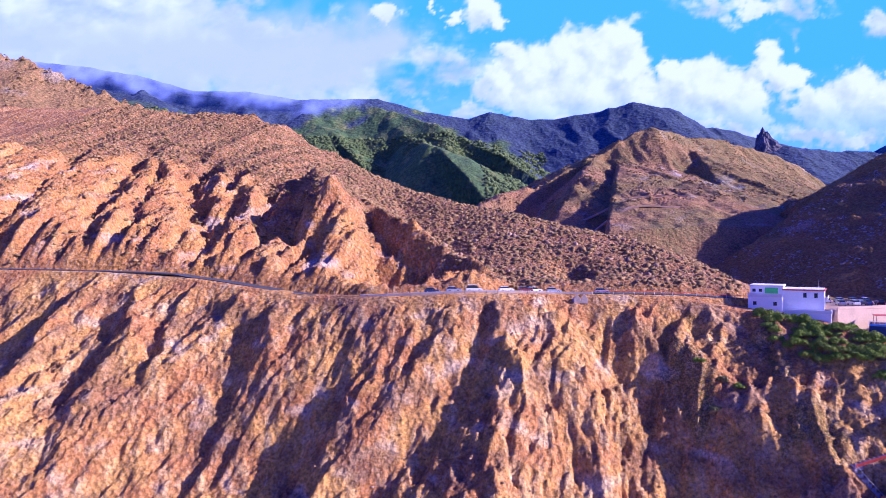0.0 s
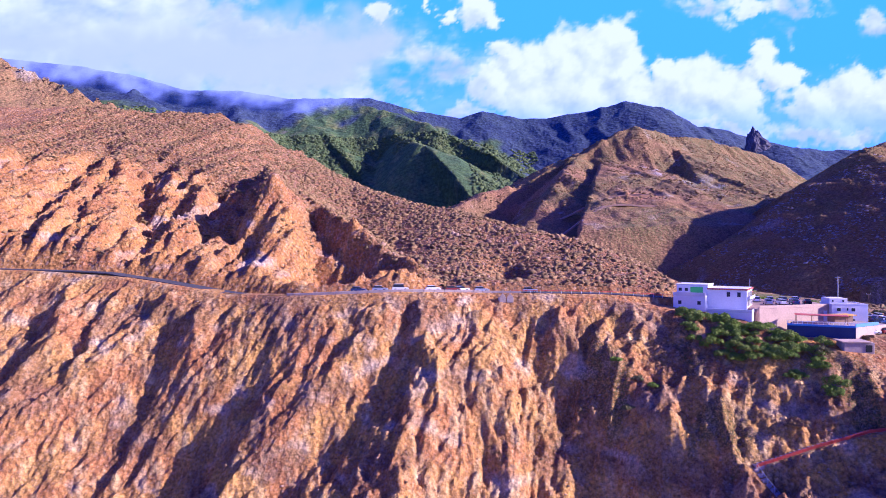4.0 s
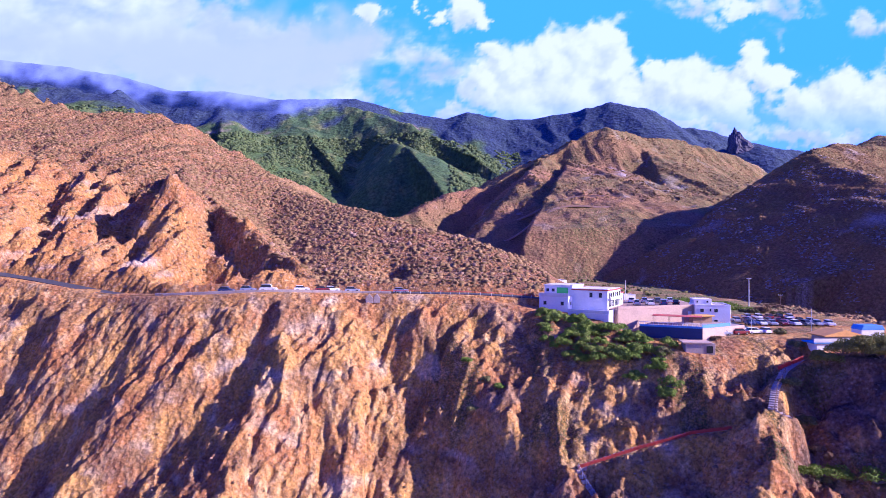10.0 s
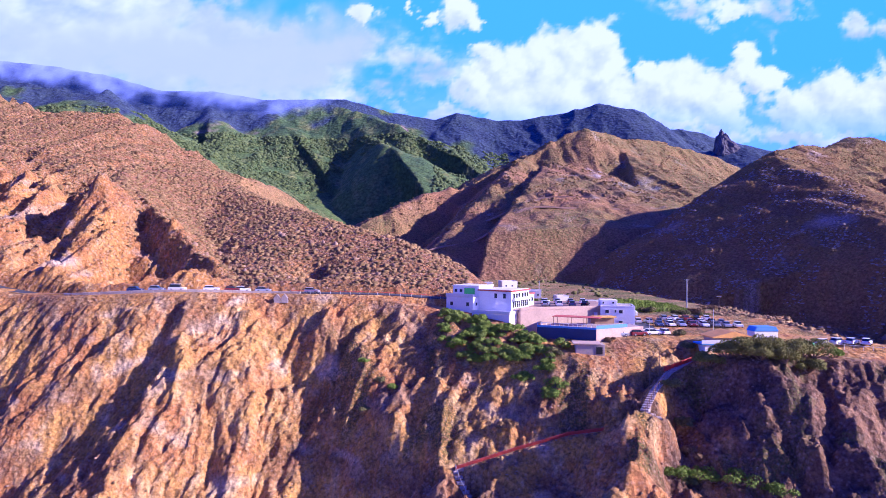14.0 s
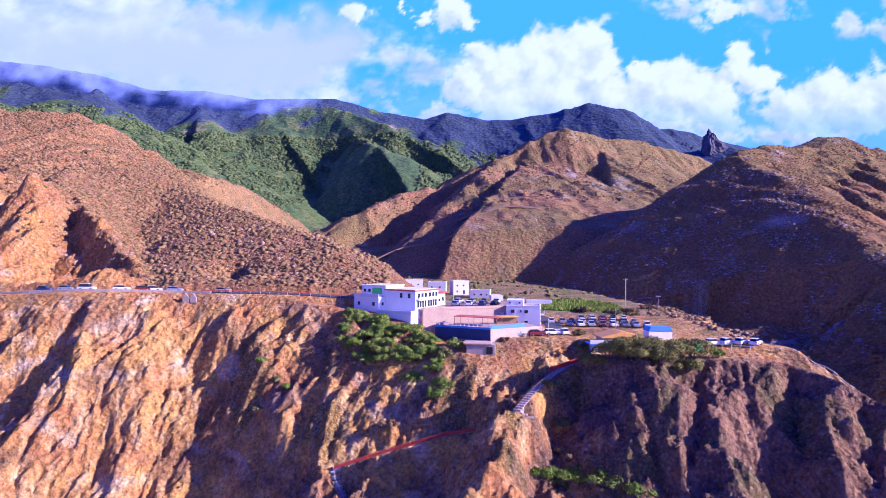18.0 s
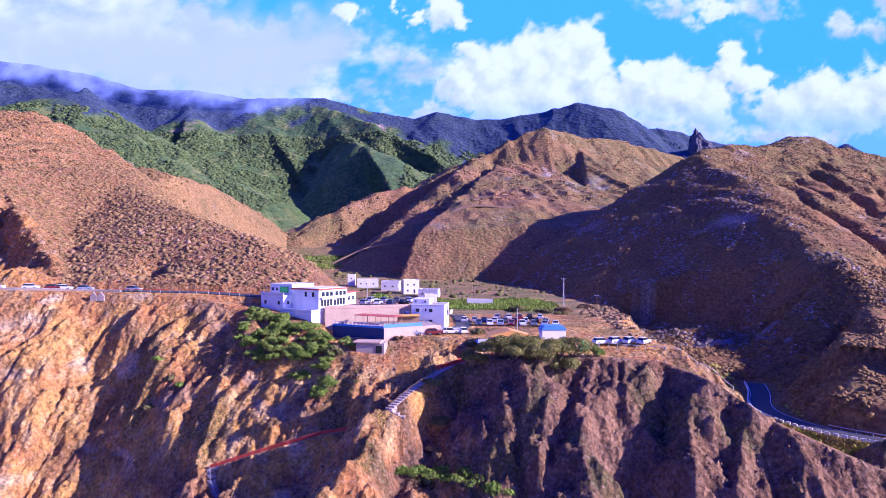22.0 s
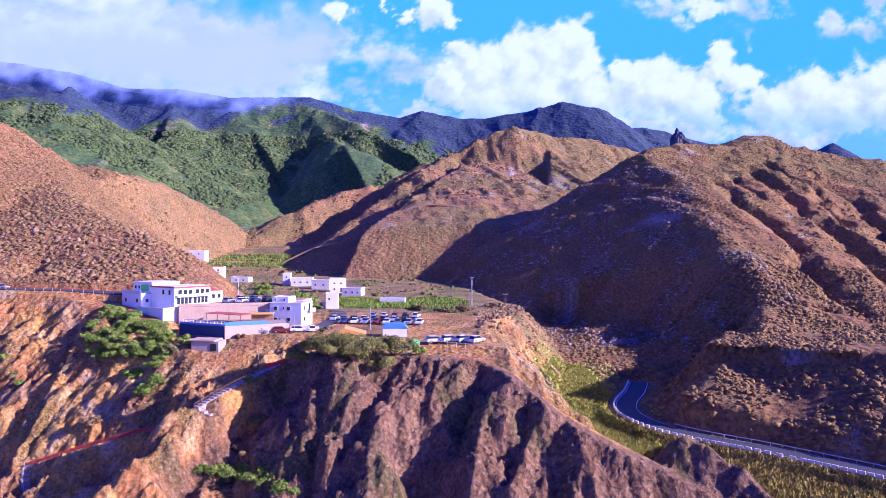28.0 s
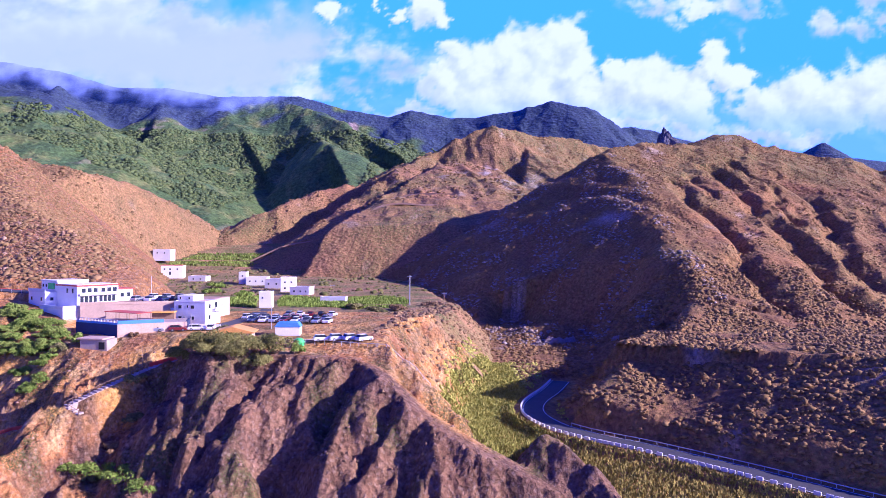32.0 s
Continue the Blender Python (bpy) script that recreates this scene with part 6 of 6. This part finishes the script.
def scatter(name, label, cat, height, region, count, r0, r1, mat, seed, flat=0.7, cells=(7, 3)):
    """Many rounded clumps on a slope, as one mesh."""
    rng = np.random.default_rng(seed)
    xs, ys = region(rng, count)
    zs = height(xs[None, :], ys[None, :])[0]
    n = len(xs)
    a, b = cells
    ring = [(math.cos(2 * math.pi * i / a) * math.cos(e), math.sin(2 * math.pi * i / a) * math.cos(e), math.sin(e)) for e in [0.5 * math.pi * j / b - 0.25 for j in range(b)] for i in range(a)] + [(0, 0, 1)]
    T = np.array(ring)
    F = []
    for j in range(b - 1):
        for i in range(a):
            F.append((j * a + i, j * a + (i + 1) % a, (j + 1) * a + (i + 1) % a, (j + 1) * a + i))
    top = a * b
    tri = [((b - 1) * a + i, (b - 1) * a + (i + 1) % a, top) for i in range(a)]
    R = r0 + (r1 - r0) * rng.random(n) ** 2.2
    S = R[:, None, None] * np.stack([rng.uniform(0.75, 1.3, n), rng.uniform(0.75, 1.3, n), flat * rng.uniform(0.8, 1.3, n)], -1)[:, None, :]
    V = T[None] * S * (1 + rng.uniform(-0.5, 0.5, (n, len(T), 1)))
    ang = rng.uniform(0, 6.28, n)
    c, s = np.cos(ang)[:, None], np.sin(ang)[:, None]
    V = np.stack([V[..., 0] * c - V[..., 1] * s, V[..., 0] * s + V[..., 1] * c, V[..., 2]], -1)
    V += np.stack([xs, ys, zs], -1)[:, None, :]
    V = V.reshape(-1, 3)
    nt = len(T)
    base = (np.arange(n) * nt)[:, None, None]
    Q = (np.array(F)[None] + base).reshape(-1, 4)
    G = (np.array(tri)[None] + base).reshape(-1, 3)
    me = bpy.data.meshes.new(name)
    me.vertices.add(len(V))
    me.vertices.foreach_set("co", V.reshape(-1).astype(np.float32))
    loops = np.concatenate([Q.reshape(-1), G.reshape(-1)])
    me.loops.add(len(loops))
    me.loops.foreach_set("vertex_index", loops.astype(np.int32))
    me.polygons.add(len(Q) + len(G))
    me.polygons.foreach_set("loop_start", np.concatenate([np.arange(len(Q)) * 4, len(Q) * 4 + np.arange(len(G)) * 3]).astype(np.int32))
    me.update()
    me.validate()
    me.materials.append(mat)
    return tagged(new(name, me), label, cat, kind="stuff")


def keep(fn, xr, yr):
    def region(rng, count):
        x, y = rng.uniform(*xr, count), rng.uniform(*yr, count)
        m = fn(x, y)
        return x[m], y[m]
    return region


scatter("hillside_shrubs", "countless dry brown shrubs covering the hillside", "shrubs", left_hill_height,
        keep(lambda x, y: (bare_left(x, y) < 0.4) & (along(x[None], y[None], COAST_ROAD)[0][0] > 3.8), (-190, 84), (176, 372)), 30000, 0.3, 1.05, M_SHRUB, 1, 0.65, (6, 2))
scatter("scree_shrubs", "sparse dry shrubs on the eroded slope", "shrubs", left_hill_height, keep(lambda x, y: (bare_left(x, y) > 0.6) & (fbm(x / 12, y / 12, 3, 400) > 0.0), (-190, 10), (196, 320)), 4500, 0.3, 0.9, M_SHRUB, 2)
scatter("east_shrubs", "rounded olive brown shrubs covering the near slope", "shrubs", right_hill_height, keep(lambda x, y: (along(x[None], y[None], BEND_ROAD)[0][0] > 5.5) & (y + x > 354) & (fbm(x / 14, y / 14, 2, 401) > -0.35), (205, 330), (80, 250)), 24000, 0.3, 0.8, M_SHRUB_EAST, 3)
scatter("east_hill_scrub", "scrub covering the large hill", "shrubs", right_hill_height, keep(lambda x, y: fbm(x / 22, y / 22, 3, 402) > -0.3, (160, 520), (215, 520)), 38000, 0.28, 0.75, M_SHRUB_EAST, 4, 0.7, (6, 2))
scatter("central_scrub", "sparse scrub on the central hill", "shrubs", central_hill_height, keep(lambda x, y: fbm(x / 30, y / 30, 3, 403) > -0.1, (-20, 420), (500, 800)), 12000, 0.6, 1.5, M_SHRUB, 5, 0.6, (6, 2))
scatter("mountain_forest", "dense laurel forest covering the mountain", "forest", green_height, keep(lambda x, y: (fbm(x / 60, y / 60, 3, 410) > -0.35) & ((x < -120) | (x > 60) | (y > 1130)) & (green_height(x[None], y[None])[0] < 235), (-750, 200), (860, 1300)), 42000, 1.3, 3.8, M_FOREST, 10, 0.75, (6, 2))
scatter("rocky_hill_scrub", "sparse dry scrub on the rocky hill", "shrubs", second_hill_height, keep(lambda x, y: fbm(x / 30, y / 30, 3, 411) > -0.25, (-330, 10), (400, 660)), 9000, 0.5, 1.4, M_SHRUB, 11, 0.6, (6, 2))
scatter("ravine_bushes", "rounded yellow-green bushes filling the ravine", "shrubs", lambda X, Y: np.maximum(np.where(Y < 199, cliff_height(X, np.minimum(Y, 199.9)), valley_height(X, Y)), right_hill_height(X, Y)), keep(lambda x, y: (x + 0.85 * y > 308) & (along(x[None], y[None], BEND_ROAD)[0][0] > 5.5) & (x < 204 + 0.05 * y) & (x > np.interp(y, [120, 150, 180, 215], [188, 182, 182, 190])), (178, 212), (150, 214)), 6000, 0.15, 0.55, M_REED, 12, 0.9, (6, 2))
homes = np.array([(o[0] + 5, o[1] + 3) for _, o, *_ in VALLEY_HOUSES])
scatter("valley_bushes", "olive and green bushes between the garden plots of the valley", "shrubs", valley_height, keep(lambda x, y: (np.min(np.hypot(x[:, None] - homes[:, 0], y[:, None] - homes[:, 1]), 1) > 10) & (np.abs(x - np.interp(y, [196, 225, 262, 300], [128, 122, 112, 106])) > 5) & (fbm(x / 16, y / 9, 3, 413) > 0.0) & ((y > 288) | (x < 92)), (0, 172), (236, 470)), 1700, 0.4, 1.5, M_VALLEY_LEAF, 13, 0.75)
scatter("pale_scrub", "pale dry scrub and stones on the shaded hillside", "shrubs", right_hill_height, keep(lambda x, y: (0.53 * (x - 231) + 0.37 * (y - 264) < -14 + 0.41 * (y - 168)) & (fbm(x / 16, y / 26, 3, 414) > 0.02), (150, 300), (215, 400)), 17000, 0.25, 0.8, M_PALE_SCRUB, 14, 0.7, (6, 2))
scatter("plateau_scrub", "dry scrub on the edge of the plateau", "shrubs", lambda X, Y: np.where(Y < 198, cliff_height(X, Y), valley_height(X, Y)), keep(lambda x, y: (x > np.interp(y, [150, 180, 215, 250], [166, 168, 168, 176])) & (x < np.interp(y, [150, 180, 215, 250], [180, 184, 196, 200])), (160, 205), (150, 262)), 1900, 0.25, 0.9, M_LEAF_DRY, 6)
scatter("cliff_scrub", "small dry tufts on the cliff", "shrubs", cliff_height, keep(lambda x, y: (y < coast_edge(x)[0] - 1) & (fbm(x / 10, y / 10, 3, 404) > 0.15), (-140, 200), (105, 190)), 9000, 0.12, 0.42, M_LEAF_DRY, 7, 0.7, (5, 2))
scatter("cliff_stones", "loose stones lying on the cliff", "stones", cliff_height, keep(lambda x, y: (y < coast_edge(x)[0]) & (fbm(x / 8, y / 8, 3, 405) > 0.0), (-140, 205), (105, 190)), 9000, 0.08, 0.36, M_STONE, 8, 0.6, (5, 2))
scatter("hill_stones", "pale boulders above the coast road", "stones", left_hill_height, keep(lambda x, y: fbm(x / 9, y / 9, 3, 406) > 0.2, (-20, 80), (180, 225)), 900, 0.25, 0.9, M_STONE, 9, 0.8, (5, 2))


def grass(name, label, height, region, count, size, mat, seed):
    rng = np.random.default_rng(seed)
    xs, ys = region(rng, count)
    zs = height(xs[None, :], ys[None, :])[0]
    n = len(xs)
    a = rng.uniform(0, 6.28, n)
    h = size * rng.uniform(0.5, 1.5, n)
    w = h * 0.35
    dx, dy = np.cos(a) * w, np.sin(a) * w
    lx, ly = rng.normal(0, 0.35, n) * h, rng.normal(0, 0.35, n) * h
    V = np.stack([np.stack([xs - dx, ys - dy, zs - 0.05], -1), np.stack([xs + dx, ys + dy, zs - 0.05], -1), np.stack([xs + lx, ys + ly, zs + h], -1)], 1).reshape(-1, 3)
    me = mesh_of(name, V, [(3 * i, 3 * i + 1, 3 * i + 2) for i in range(n)], mat)
    return tagged(new(name, me), label, "grass", kind="stuff")


ravine = lambda X, Y: np.maximum(np.where(Y < 199, cliff_height(X, np.minimum(Y, 199.9)), valley_height(X, Y)), right_hill_height(X, Y))
grass("ravine_reeds", "tall yellow-green reeds filling the ravine", ravine, keep(lambda x, y: (ravine(x[None], y[None])[0] < -13) & (along(x[None], y[None], BEND_ROAD)[0][0] > 5) & (x < 207 - np.abs(y - 165) * 0.1) & (x + 0.9 * y > 300), (170, 210), (118, 212)), 90000, 0.6, M_REED, 21)
grass("verge_grass", "dry yellow-green grass along the road verge", ravine, keep(lambda x, y: (along(x[None], y[None], BEND_ROAD)[0][0] > 4.2) & (y < np.interp(x, [196, 204, 208.5, 215, 224, 239, 256, 290], [165, 156, 147, 140, 133, 119, 102, 74])) & (y > coast_edge(x)[0] + 1.5) & (along(x[None], y[None], KNOLL)[0][0] > 5 + 2 * fbm(x / 5, y / 5, 2, 415)), (194, 290), (74, 162)), 110000, 0.55, M_GRASS, 22)
grass("field_crop", "green rows of crops on the plateau fields", valley_height, keep(lambda x, y: (np.mod(y, 3.2) < 1.9) & (x > 92) & (x < 168) & (y < 286) & (x < 240 - 0.3 * y + 10) & (np.abs(x - np.interp(y, [196, 225, 262, 300], [128, 122, 112, 106])) > 4), (92, 170), (236, 288)), 26000, 0.7, M_LEAF, 23)
grass("terrace_crop", "green terraced crops at the head of the valley", valley_height, keep(lambda x, y: (np.mod(y, 12) < 7), (-6, 64), (438, 500)), 9000, 1.2, M_LEAF_LIME, 24)


# ---------------------------------------------------------------- pale outcrops on the shaded hillside
def outcrop(x, y, rx, ry, rz, seed):
    n, k = 26, 14
    th, ph = np.meshgrid(np.linspace(0, 2 * np.pi, n, endpoint=False), np.linspace(-0.5, 0.5 * np.pi, k))
    d = np.stack([np.cos(th) * np.cos(ph), np.sin(th) * np.cos(ph), np.sin(ph)], -1)
    q = 1 + 0.3 * fbm(d[..., 0] * 2.2 + seed, d[..., 1] * 2.2 + d[..., 2] * 3, 4, seed, 0.6)
    q = np.round(q * 7) / 7 * 0.5 + q * 0.5
    V = (d * q[..., None] * np.array([rx, ry, rz])).reshape(-1, 3)
    F = [(j * n + i, j * n + (i + 1) % n, (j + 1) * n + (i + 1) % n, (j + 1) * n + i) for j in range(k - 1) for i in range(n)]
    me = mesh_of("rock_outcrop", V, F, M_OUTCROP)
    z = float(right_hill_height(np.array([[x]]), np.array([[y]]))[0, 0])
    return tagged(link("rock_outcrop", me, at=pose(x, y, z - 0.45 * rz)), "pale grey broken rock outcrop on the shaded hillside", "rock", group="outcrops on the hillside")


M_OUTCROP = plain("pale_outcrop", (0.27, 0.225, 0.19), 0.95, 0, 0.3, 1.5, 0.8)
for i, (x, y, rx, ry, rz) in enumerate(((222, 241, 5.5, 3, 3.2), (228, 243, 3, 2.2, 2.4), (216, 238, 2.5, 2, 2), (243, 241, 5, 3, 3), (247, 244, 4, 2.5, 3.4), (238, 236, 2.5, 1.6, 1.8), (240, 222, 2.2, 1.5, 1.4))):
    outcrop(x, y, rx, ry, rz, 500 + i)
